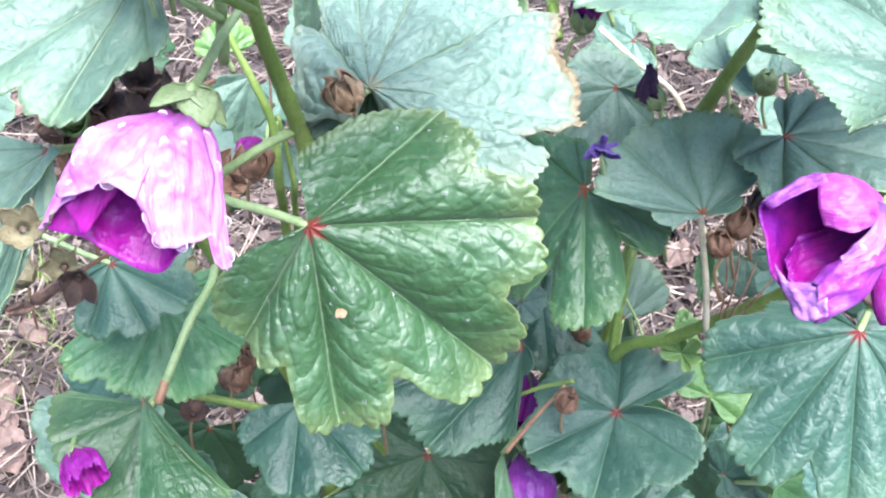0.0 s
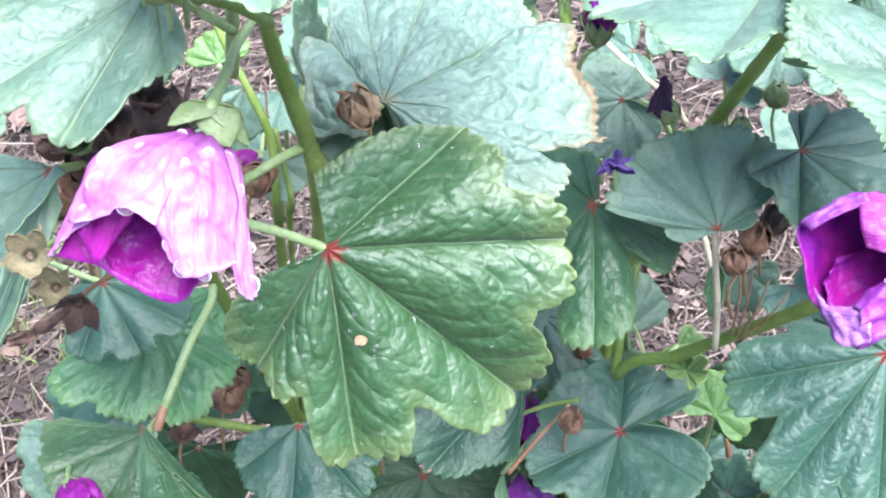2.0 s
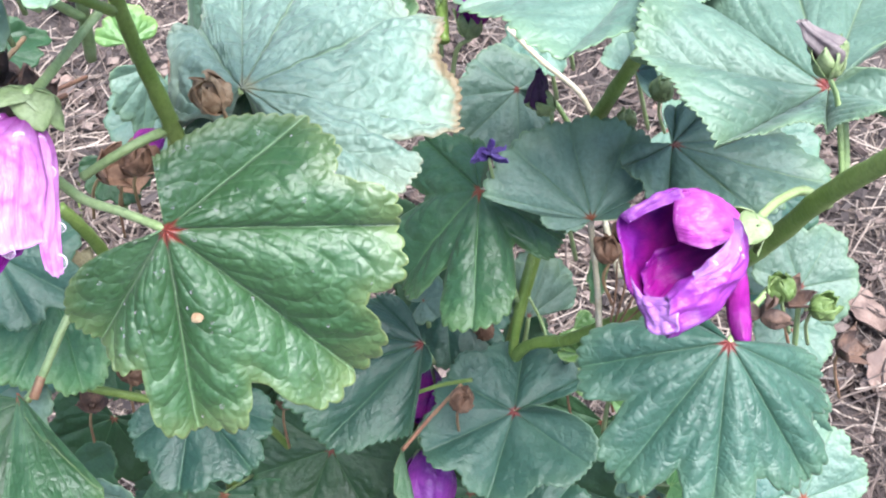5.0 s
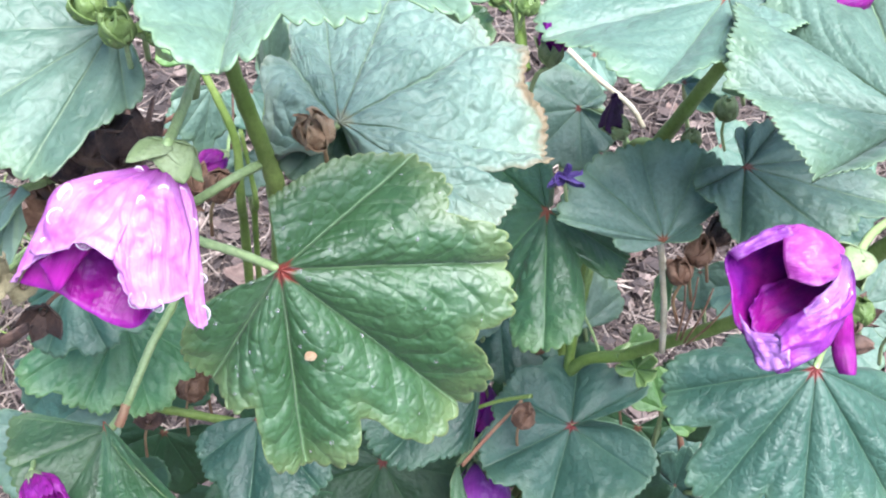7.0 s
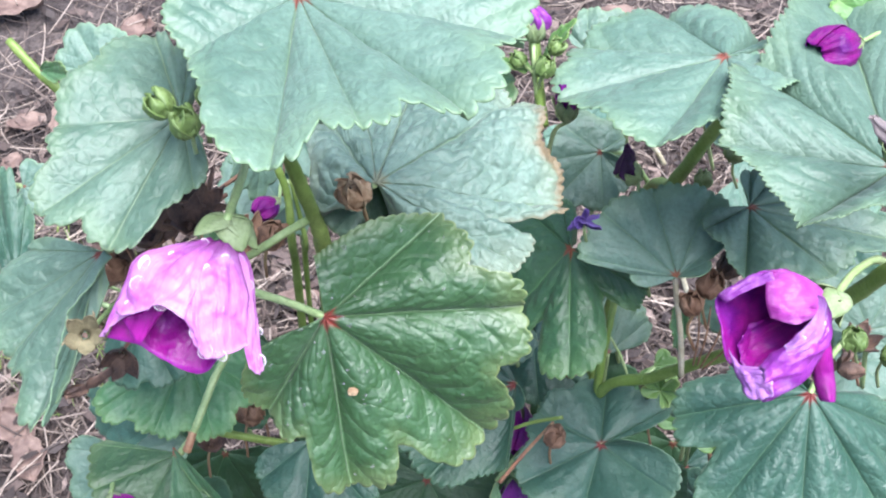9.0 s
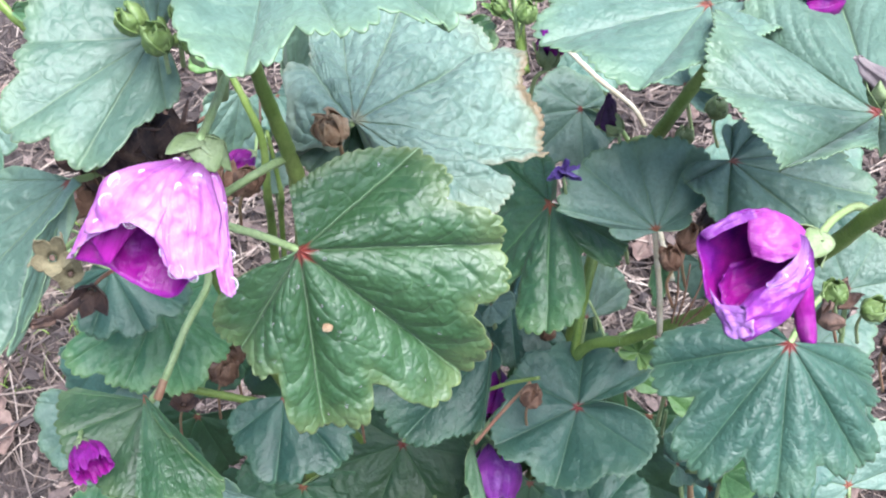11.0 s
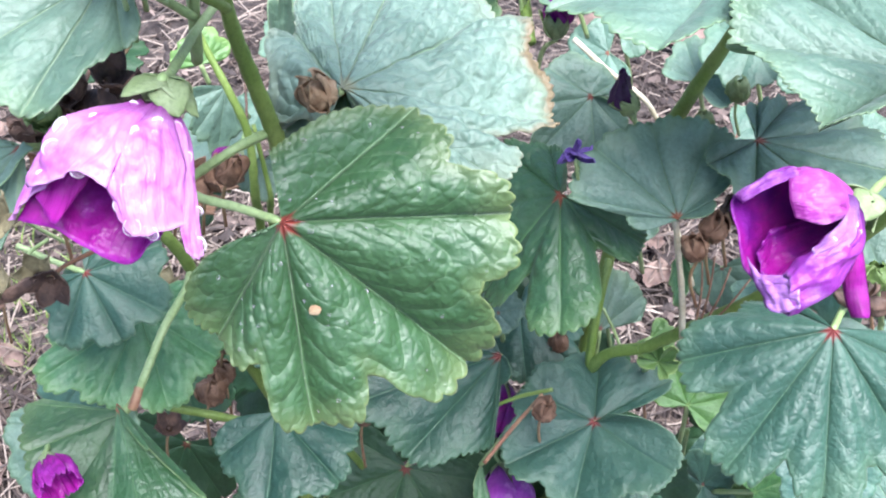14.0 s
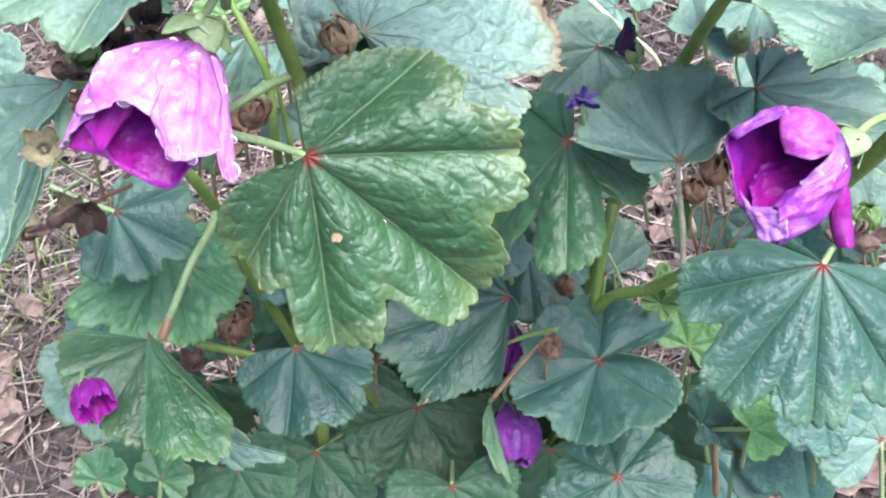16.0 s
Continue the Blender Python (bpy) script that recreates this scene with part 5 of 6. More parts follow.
seed_pod(right_plant, "green unripe pod", (0.1537, 0.52, 0.0939), (0.1, -0.4, 0.9), 0.0130, SEPAL, [(0.1557, 0.53, 0.0896), (0.1623, 0.55, 0.0842)], True, 0.4, STEM_PALE)
seed_pod(right_plant, "green unripe pod", (0.1394, 0.52, 0.0817), (0.1, -0.4, 0.9), 0.0100, SEPAL, [(0.1411, 0.53, 0.0772), (0.1471, 0.55, 0.0713)], True, 0.4, STEM_PALE)
seed_pod(right_plant, "olive pod in open sepals", (0.1838, 0.44, 0.0148), (-0.2, -0.5, 0.7), 0.0120, BUD, [(0.1878, 0.45, 0.0096), (0.1963, 0.47, 0.0017)], True, 0.4, STEM_PALE)
seed_pod(right_plant, "olive pod in open sepals", (0.1945, 0.44, 0.011), (0.5, -0.5, 0.3), 0.0115, BUD, [(0.196, 0.45, 0.0057), (0.2034, 0.47, -0.0023)], True, 0.4, STEM_PALE)
seed_pod(left_plant, "green bud in the leaf axil", (-0.0407, 0.285, 0.0806), (-0.3, -0.6, 0.6), 0.0095, BUD, [(-0.0421, 0.295, 0.0777), (-0.0448, 0.315, 0.0738)], True, 0.4, STEM_PALE)
seed_pod(left_plant, "green bud in the leaf axil", (-0.0475, 0.288, 0.0861), (-0.5, -0.5, 0.6), 0.0095, BUD, [(-0.0485, 0.298, 0.0833), (-0.0512, 0.318, 0.0797)], True, 0.4, STEM_PALE)
seed_pod(left_plant, "green bud in the leaf axil", (-0.037, 0.288, 0.0884), (0.2, -0.5, 0.8), 0.0095, BUD, [(-0.0398, 0.298, 0.0858), (-0.0432, 0.318, 0.0822)], True, 0.4, STEM_PALE)
seed_pod(left_plant, "green bud under the leaf", (-0.0725, 0.335, 0.0618), (-0.2, -0.5, -0.7), 0.0110, BUD, [(-0.0752, 0.345, 0.0599), (-0.0802, 0.365, 0.0577)], True, 0.4, STEM_PALE)
stem(left_plant, [(-0.0262, 0.335, 0.0867), (-0.0317, 0.318, 0.0869), (-0.0369, 0.303, 0.0856), (-0.0408, 0.296, 0.0862)], 0.0014, 0.0012, "short branch to the buds", STEM, "side_stalk")

stem(right_plant, [(0.1218, 0.487, 0.0425), (0.1253, 0.5, 0.0304), (0.1298, 0.515, 0.0133), (0.1349, 0.54, -0.0062)], 0.0011, 0.0014, "pale cream leaf stalk", STRAW_STALK, "petiole")
leaf(right_plant, "small upright green leaf beside the pale stalk", (0.1326, 0.53, 0.0299), [(-4.9, -5.0, -5.3), (-5.3, -5.0, -13.9), (-3.2, -5.0, -22.5), (0.9, -5.0, -17.5), (2.5, -5.0, -7.7)], "fresh", [(0.1388, 0.56, 0.0146)], seed=91, pleat=0.1, ends=(10, 10))

# shoots at the back of the clump
stem(right_plant, [(0.0584, 0.47, 0.1566), (0.0586, 0.46, 0.1363), (0.0601, 0.45, 0.1167), (0.0616, 0.44, 0.1012)], 0.0026, 0.0018, "thick green budding stem", STEM, "stem")
seed_pod(right_plant, "small green bud on the budding stem", (0.0568, 0.45, 0.1411), (-0.3, -0.5, 0.7), 0.009, BUD, [(0.06, 0.458, 0.1371)], True, 0.0, STEM_PALE)
seed_pod(right_plant, "small green bud on the budding stem", (0.0648, 0.45, 0.1313), (0.5, -0.5, 0.6), 0.008, BUD, [(0.0602, 0.458, 0.1269)], True, 0.5, STEM_PALE)
seed_pod(right_plant, "small green bud on the budding stem", (0.0536, 0.448, 0.1263), (-0.6, -0.5, 0.4), 0.008, BUD, [(0.0601, 0.456, 0.1221)], True, 1.0, STEM_PALE)
seed_pod(right_plant, "small green bud on the budding stem", (0.0606, 0.44, 0.1208), (0.2, -0.7, 0.6), 0.01, BUD, [(0.0594, 0.448, 0.1165)], True, 1.5, STEM_PALE)
leaf(right_plant, "narrow bract leaf on the budding stem", (0.062, 0.455, 0.131), [(3.9, -5.0, 1.5), (8.7, -10.0, 6.2), (11.8, -10.0, 12.9), (7.0, -5.0, 11.5), (3.2, 0.0, 9.0)], "lime", [(0.0604, 0.46, 0.125)], seed=301, pleat=0.08, ends=(8, 8))
leaf(right_plant, "narrow bract leaf on the budding stem", (0.0576, 0.455, 0.1264), [(-3.7, -5.0, -3.1), (-9.7, -10.0, -1.4), (-13.1, -10.0, 1.4), (-8.3, -5.0, 3.5), (-3.4, 0.0, 3.3)], "lime", [(0.0605, 0.46, 0.1227)], seed=302, pleat=0.08, ends=(8, 8))
leaf(right_plant, "bright green leaf deeper under the pale one", (0.0367, 0.46, 0.1199), [(-9.5, -5.0, 6.9), (-17.2, -10.0, -0.7), (-8.1, -10.0, -9.4), (3.1, -10.0, -14.7), (13.4, -5.0, -7.2), (12.4, 0.0, 4.8)], "fresh", [(0.0509, 0.48, 0.1136)], seed=303, pleat=0.16)
stem(left_plant, [(-0.1622, 0.47, 0.1377), (-0.1502, 0.47, 0.1252), (-0.1399, 0.475, 0.1157), (-0.1359, 0.49, 0.1094)], 0.0018, 0.0022, "yellow-green leaning stem", STEM, "stem")
leaf(left_plant, "small bright green leaf on the leaning stem", (-0.1467, 0.465, 0.1245), [(4.3, -5.0, 2.7), (12.7, -10.0, 0.9), (16.9, -10.0, -4.1), (9.0, -5.0, -5.4)], "fresh", [], seed=304, pleat=0.1, ends=(12, 12))
leaf(low_plant, "narrow pale bract beside the violet flower", (0.0499, 0.615, -0.0722), [(-3.7, -3.0, -10.6), (-2.2, -5.0, -21.7), (6.0, -5.0, -35.8), (11.8, -5.0, -40.8), (8.0, -3.0, -27.6), (2.9, -2.0, -12.0)], "fresh", [(0.0638, 0.6, -0.0514)], seed=305, pleat=0.05, pucker=0.5, teeth=0.0, notch=0.02, ends=(6, 6))

# leaves low at the edge of the clump
leaf(right_plant, "yellow-green young leaf low at the side", (0.1844, 0.62, -0.0906), [(-8.6, -5.0, 9.2), (-5.5, -10.0, 17.1), (4.4, -10.0, 17.2), (13.0, -10.0, 13.1), (15.9, -5.0, 3.8), (8.7, 0.0, -2.8)], "lime", [(0.189, 0.65, -0.1102)], seed=321, notch=0.25)
leaf(right_plant, "pale leaf low at the side", (0.213, 0.6, -0.09), [(-11.2, 0.0, -0.2), (-14.1, -5.0, 10.3), (-5.9, -10.0, 16.6), (6.5, -10.0, 14.0), (14.0, 0.0, 3.0), (5.7, 0.0, -9.7)], "pale", [(0.2224, 0.63, -0.1151)], seed=322, notch=0.15)
leaf(right_plant, "blue-green leaf low at the side", (0.1632, 0.63, -0.0836), [(-7.4, 0.0, 5.8), (-6.7, -10.0, 18.7), (3.5, -10.0, 21.7), (10.8, -10.0, 10.2), (10.4, 0.0, -8.7), (-1.4, 0.0, -11.8)], "blue", [(0.1729, 0.66, -0.1091)], seed=323, notch=0.15)
leaf(right_plant, "bright green shoot leaf at the joint", (0.1325, 0.585, -0.0191), [(-10.4, -5.0, 1.4), (-9.9, -10.0, 8.3), (-3.2, -10.0, 11.1), (6.3, -10.0, 7.2), (8.7, -5.0, -1.1), (1.9, -5.0, -7.9)], "lime", [(0.1282, 0.6, -0.0239)], seed=324, notch=0.35, pleat=0.2)
leaf(low_plant, "green leaf shaded under the stem", (0.0575, 0.6, 0.0033), [(-8.5, 0.0, 2.7), (-5.8, 0.0, 11.2), (5.4, 0.0, 12.8), (12.6, 0.0, 3.0), (7.1, 0.0, -8.3), (-2.7, 0.0, -11.3)], "pale", [(0.0619, 0.63, -0.0141)], seed=325, notch=0.15)

# twigs, side stalks and dry stems
stem(left_plant, [(-0.0484, 0.39, 0.0462), (-0.0387, 0.385, 0.0518), (-0.0305, 0.387, 0.0574), (-0.023, 0.395, 0.0626)], 0.0014, 0.0016, "side stalk", STEM_PALE, "side_stalk")
stem(low_plant, [(0.0763, 0.565, -0.033), (0.0695, 0.57, -0.0416), (0.0607, 0.575, -0.0526), (0.0505, 0.58, -0.0663)], 0.0008, 0.001, "thin brownish stalk", STEM_RED, "side_stalk")
stem(low_plant, [(0.0812, 0.57, -0.0312), (0.0675, 0.58, -0.0351), (0.0547, 0.59, -0.0407), (0.0416, 0.62, -0.0459)], 0.001, 0.001, "thin green stalk", STEM, "side_stalk")
stem(right_plant, [(0.1882, 0.735, -0.0674), (0.192, 0.74, -0.0848), (0.1985, 0.76, -0.1219), (0.2085, 0.8, -0.1541)], 0.0018, 0.0022, "reddish upright twig", STEM_RED, "twig")
stem(right_plant, [(0.1351, 0.5, 0.0258), (0.1357, 0.505, 0.0134), (0.1365, 0.52, 0.0007)], 0.0004, 0.0005, "", HUSK, "dry_stalk")
stem(right_plant, [(0.1401, 0.5, 0.0281), (0.1391, 0.505, 0.0146), (0.1384, 0.52, 0.0007)], 0.0004, 0.0005, "", HUSK, "dry_stalk")
stem(right_plant, [(0.1465, 0.5, 0.0236), (0.143, 0.505, 0.0117), (0.1398, 0.52, -0.0004)], 0.0004, 0.0005, "", HUSK, "dry_stalk")
stem(right_plant, [(0.1544, 0.5, 0.0191), (0.1474, 0.505, 0.0089), (0.1405, 0.52, -0.0016)], 0.0004, 0.0005, "", HUSK, "dry_stalk")
stem(right_plant, [(0.146, 0.62, 0.0546), (0.1494, 0.62, 0.0403), (0.1578, 0.63, 0.0178)], 0.0016, 0.0016, "pale straw stalk", STRAW_STALK, "dry_stalk")
stem(right_plant, [(0.0938, 0.6, 0.1381), (0.1111, 0.6, 0.1221), (0.1298, 0.61, 0.1103), (0.139, 0.62, 0.1005)], 0.0014, 0.0014, "pale straw stalk", STRAW_STALK, "dry_stalk")
stem(low_plant, [(0.111, 0.62, 0.0058), (0.1181, 0.63, -0.0057), (0.1225, 0.63, -0.0172)], 0.0008, 0.0008, "", STEM_PALE, "side_stalk")
stem(left_plant, [(-0.0579, 0.545, 0.1069), (-0.0569, 0.545, 0.0917), (-0.058, 0.55, 0.0773)], 0.0006, 0.0006, "thin dark dry stalk", HUSK_DARK, "dry_stalk")

# shaded foliage inside the clump, mostly with the shade in its leaf colour
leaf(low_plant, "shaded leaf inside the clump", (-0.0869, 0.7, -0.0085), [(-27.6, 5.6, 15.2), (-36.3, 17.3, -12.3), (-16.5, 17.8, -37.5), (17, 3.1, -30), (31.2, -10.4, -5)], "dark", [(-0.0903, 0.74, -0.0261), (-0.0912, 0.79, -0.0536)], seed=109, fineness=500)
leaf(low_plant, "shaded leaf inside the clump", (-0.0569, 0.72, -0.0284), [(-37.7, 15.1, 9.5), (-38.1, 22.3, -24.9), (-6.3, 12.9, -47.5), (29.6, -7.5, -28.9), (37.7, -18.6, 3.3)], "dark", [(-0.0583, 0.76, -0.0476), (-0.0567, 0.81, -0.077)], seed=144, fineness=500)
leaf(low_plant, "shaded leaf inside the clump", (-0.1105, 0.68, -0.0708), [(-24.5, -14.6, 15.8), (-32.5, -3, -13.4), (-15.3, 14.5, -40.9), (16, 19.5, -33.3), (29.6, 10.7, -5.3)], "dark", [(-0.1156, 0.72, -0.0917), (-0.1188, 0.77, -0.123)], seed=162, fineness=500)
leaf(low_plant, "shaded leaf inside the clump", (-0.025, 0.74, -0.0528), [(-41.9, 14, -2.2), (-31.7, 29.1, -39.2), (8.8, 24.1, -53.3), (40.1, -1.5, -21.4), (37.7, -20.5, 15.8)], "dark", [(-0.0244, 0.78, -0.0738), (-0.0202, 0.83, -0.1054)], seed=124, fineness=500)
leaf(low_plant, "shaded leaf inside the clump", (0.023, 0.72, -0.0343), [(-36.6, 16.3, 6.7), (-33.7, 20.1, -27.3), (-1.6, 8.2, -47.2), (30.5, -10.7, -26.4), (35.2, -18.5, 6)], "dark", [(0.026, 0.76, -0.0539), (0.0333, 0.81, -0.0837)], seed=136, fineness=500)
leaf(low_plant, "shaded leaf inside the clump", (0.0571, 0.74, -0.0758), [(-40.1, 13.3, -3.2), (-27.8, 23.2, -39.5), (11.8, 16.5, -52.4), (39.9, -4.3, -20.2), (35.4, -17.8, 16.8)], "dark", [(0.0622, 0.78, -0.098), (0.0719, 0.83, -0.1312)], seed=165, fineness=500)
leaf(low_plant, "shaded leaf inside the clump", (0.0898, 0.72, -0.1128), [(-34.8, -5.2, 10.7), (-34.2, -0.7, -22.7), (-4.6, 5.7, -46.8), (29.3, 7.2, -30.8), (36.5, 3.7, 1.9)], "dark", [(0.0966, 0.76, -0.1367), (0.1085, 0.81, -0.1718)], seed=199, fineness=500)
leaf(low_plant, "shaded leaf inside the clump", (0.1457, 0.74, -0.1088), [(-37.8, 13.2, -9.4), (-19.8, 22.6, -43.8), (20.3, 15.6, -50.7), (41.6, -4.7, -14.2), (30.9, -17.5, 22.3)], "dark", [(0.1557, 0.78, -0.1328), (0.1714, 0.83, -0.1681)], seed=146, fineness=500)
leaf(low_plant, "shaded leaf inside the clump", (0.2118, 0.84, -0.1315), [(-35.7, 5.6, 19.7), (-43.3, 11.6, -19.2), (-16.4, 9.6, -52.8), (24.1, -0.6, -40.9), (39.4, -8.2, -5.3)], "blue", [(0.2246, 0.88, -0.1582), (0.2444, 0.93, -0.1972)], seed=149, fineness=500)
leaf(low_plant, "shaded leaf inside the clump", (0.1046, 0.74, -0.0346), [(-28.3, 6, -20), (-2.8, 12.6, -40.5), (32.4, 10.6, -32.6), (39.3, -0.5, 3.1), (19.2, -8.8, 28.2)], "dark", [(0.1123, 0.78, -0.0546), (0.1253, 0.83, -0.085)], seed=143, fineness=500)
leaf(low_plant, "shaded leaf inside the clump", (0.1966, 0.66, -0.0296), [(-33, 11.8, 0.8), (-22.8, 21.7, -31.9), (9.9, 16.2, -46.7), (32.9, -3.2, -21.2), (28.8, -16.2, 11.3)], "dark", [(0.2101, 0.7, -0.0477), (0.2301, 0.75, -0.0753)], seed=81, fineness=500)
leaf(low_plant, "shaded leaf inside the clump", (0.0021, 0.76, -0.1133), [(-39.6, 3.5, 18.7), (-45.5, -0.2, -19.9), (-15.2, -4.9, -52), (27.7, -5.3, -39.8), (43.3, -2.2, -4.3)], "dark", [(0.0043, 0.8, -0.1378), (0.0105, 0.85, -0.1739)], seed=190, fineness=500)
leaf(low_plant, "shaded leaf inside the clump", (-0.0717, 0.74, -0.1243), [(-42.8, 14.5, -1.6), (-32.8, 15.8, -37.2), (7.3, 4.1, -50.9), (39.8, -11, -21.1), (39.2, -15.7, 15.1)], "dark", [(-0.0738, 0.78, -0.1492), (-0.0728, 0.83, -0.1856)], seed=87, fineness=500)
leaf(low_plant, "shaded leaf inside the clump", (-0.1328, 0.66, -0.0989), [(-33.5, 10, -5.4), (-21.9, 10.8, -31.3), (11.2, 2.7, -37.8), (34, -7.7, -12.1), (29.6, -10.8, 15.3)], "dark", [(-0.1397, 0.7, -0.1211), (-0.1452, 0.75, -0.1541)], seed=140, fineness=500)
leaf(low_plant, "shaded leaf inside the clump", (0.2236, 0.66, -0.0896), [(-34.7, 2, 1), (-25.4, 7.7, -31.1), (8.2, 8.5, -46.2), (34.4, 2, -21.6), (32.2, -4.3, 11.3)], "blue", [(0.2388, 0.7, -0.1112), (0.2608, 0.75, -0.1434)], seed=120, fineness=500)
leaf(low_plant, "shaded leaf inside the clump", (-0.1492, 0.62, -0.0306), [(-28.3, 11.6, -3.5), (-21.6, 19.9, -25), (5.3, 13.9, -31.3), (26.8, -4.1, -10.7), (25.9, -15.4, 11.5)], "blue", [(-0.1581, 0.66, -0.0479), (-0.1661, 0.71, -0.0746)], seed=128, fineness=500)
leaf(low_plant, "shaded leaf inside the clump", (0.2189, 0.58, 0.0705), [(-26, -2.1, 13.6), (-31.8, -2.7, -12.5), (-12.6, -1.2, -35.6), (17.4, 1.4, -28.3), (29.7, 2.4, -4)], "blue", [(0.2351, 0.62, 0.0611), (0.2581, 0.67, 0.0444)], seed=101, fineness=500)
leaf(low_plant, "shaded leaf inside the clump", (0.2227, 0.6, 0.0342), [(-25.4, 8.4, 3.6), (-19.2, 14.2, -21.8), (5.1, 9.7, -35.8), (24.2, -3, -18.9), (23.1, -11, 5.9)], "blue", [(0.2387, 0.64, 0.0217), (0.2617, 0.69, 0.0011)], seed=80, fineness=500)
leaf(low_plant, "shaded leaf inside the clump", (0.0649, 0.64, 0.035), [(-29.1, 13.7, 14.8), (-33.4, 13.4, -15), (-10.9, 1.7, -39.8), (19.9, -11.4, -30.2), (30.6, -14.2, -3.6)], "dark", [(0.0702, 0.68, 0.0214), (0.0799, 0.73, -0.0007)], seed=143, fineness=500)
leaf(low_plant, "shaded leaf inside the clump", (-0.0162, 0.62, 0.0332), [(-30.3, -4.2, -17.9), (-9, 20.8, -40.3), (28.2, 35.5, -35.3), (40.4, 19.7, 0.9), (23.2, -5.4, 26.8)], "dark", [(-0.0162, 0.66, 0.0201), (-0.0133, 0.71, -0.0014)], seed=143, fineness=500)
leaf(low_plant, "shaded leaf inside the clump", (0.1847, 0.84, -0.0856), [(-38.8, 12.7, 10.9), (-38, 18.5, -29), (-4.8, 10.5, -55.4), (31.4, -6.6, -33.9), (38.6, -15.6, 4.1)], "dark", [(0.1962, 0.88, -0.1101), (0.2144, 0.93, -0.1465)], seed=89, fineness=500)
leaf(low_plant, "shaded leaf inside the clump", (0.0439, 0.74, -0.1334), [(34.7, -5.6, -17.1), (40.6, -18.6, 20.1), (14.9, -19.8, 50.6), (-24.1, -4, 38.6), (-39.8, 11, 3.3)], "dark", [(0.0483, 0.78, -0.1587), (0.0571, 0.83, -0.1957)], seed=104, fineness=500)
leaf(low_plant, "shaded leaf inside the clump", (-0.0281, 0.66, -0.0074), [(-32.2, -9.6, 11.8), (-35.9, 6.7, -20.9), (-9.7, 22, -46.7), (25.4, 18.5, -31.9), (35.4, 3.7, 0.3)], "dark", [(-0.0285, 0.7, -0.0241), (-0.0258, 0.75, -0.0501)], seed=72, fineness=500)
leaf(low_plant, "shaded leaf inside the clump", (0.2277, 0.6, -0.0426), [(-29.6, 0.4, 2.5), (-21.5, 9.8, -25.2), (7.5, 13.7, -39.9), (29.9, 5.8, -20.1), (27.4, -4.1, 8)], "blue", [(0.2441, 0.64, -0.0603), (0.2674, 0.69, -0.0873)], seed=162, fineness=500)
leaf(right_plant, "pale leaf deeper in the clump", (0.1218, 0.69, 0.003), [(22.1, 6.3, 0.2), (16.6, 7.3, 18.8), (-4.5, 2.4, 26.7), (-21.4, -4.5, 11.8), (-20.5, -7, -7.3)], "pale", [(0.1275, 0.72, -0.0102), (0.1379, 0.77, -0.0359)], seed=226, fineness=700)
leaf(right_plant, "pale leaf deeper in the clump", (0.1778, 0.65, 0.0274), [(-15.4, 3.4, 2.9), (-13.2, 5.3, -12), (0.7, 3.3, -20.9), (13.9, -1.6, -11.9), (15, -4.3, 2.8)], "pale", [(0.1863, 0.68, 0.0161), (0.2013, 0.73, -0.0064)], seed=294, fineness=700)
leaf(right_plant, "pale leaf deeper in the clump", (0.1266, 0.62, 0.0545), [(-12, 4.2, 4.9), (-13.2, 0, -7.8), (-3.8, -5.4, -17.3), (8.7, -6.2, -12.1), (12.9, -2.8, -0.1)], "pale", [(0.1328, 0.65, 0.0451), (0.1441, 0.7, 0.0259)], seed=219, fineness=700)
leaf(left_plant, "pale leaf deeper in the clump", (-0.079, 0.6, 0.0913), [(-18.5, 0.4, 6.6), (-18.1, -4, -11.9), (-2.6, -6.3, -25.4), (15.1, -3.2, -17.4), (19.3, 1.3, 0.4)], "pale", [(-0.0832, 0.63, 0.0843), (-0.0893, 0.68, 0.0689)], seed=274, fineness=700)
leaf(left_plant, "pale leaf deeper in the clump", (-0.0408, 0.58, 0.125), [(15.4, -7.5, -9.9), (17.8, 1.2, 7), (5.7, 11.4, 23.4), (-11.6, 11.7, 19.6), (-17.3, 4.4, 3.8)], "pale", [(-0.0433, 0.61, 0.1202), (-0.0464, 0.66, 0.1087)], seed=215, fineness=700)
leaf(left_plant, "pale leaf deeper in the clump", (-0.0627, 0.63, 0.0801), [(-15.1, -3.2, 2.2), (-13.1, -3.3, -12.2), (0.4, -0.7, -20.5), (13.8, 2.5, -11.3), (15.2, 3.4, 3.4)], "pale", [(-0.0658, 0.66, 0.0717), (-0.0699, 0.71, 0.054)], seed=252, fineness=700)
leaf(low_plant, "leaf deeper in the clump", (-0.0997, 0.62, 0.0669), [(-17.2, -1.5, -3.4), (-9.8, -0.2, -17.8), (7.9, 1.6, -21.4), (18.9, 2.1, -6.6), (15.1, 1.1, 9.2)], "dark", [(-0.1047, 0.65, 0.0581), (-0.112, 0.7, 0.0399)], seed=225, fineness=700)
leaf(right_plant, "pale leaf deeper in the clump", (0.0956, 0.6, 0.1081), [(-17.9, 2.7, -2.9), (-10.5, -1.1, -18.5), (7.5, -5, -22.9), (19.1, -4.6, -7.9), (15.7, -1.3, 9.1)], "pale", [(0.1004, 0.63, 0.1019), (0.1092, 0.68, 0.088)], seed=282, fineness=700)
leaf(right_plant, "pale leaf deeper in the clump", (0.2389, 0.6, -0.0042), [(-19.9, -3, 3.2), (-20.5, -11, -13.9), (-4.5, -12, -24), (15.7, -2.8, -13.9), (21.5, 6.3, 3.5)], "pale", [(0.251, 0.63, -0.0161), (0.272, 0.68, -0.0394)], seed=263, fineness=700)
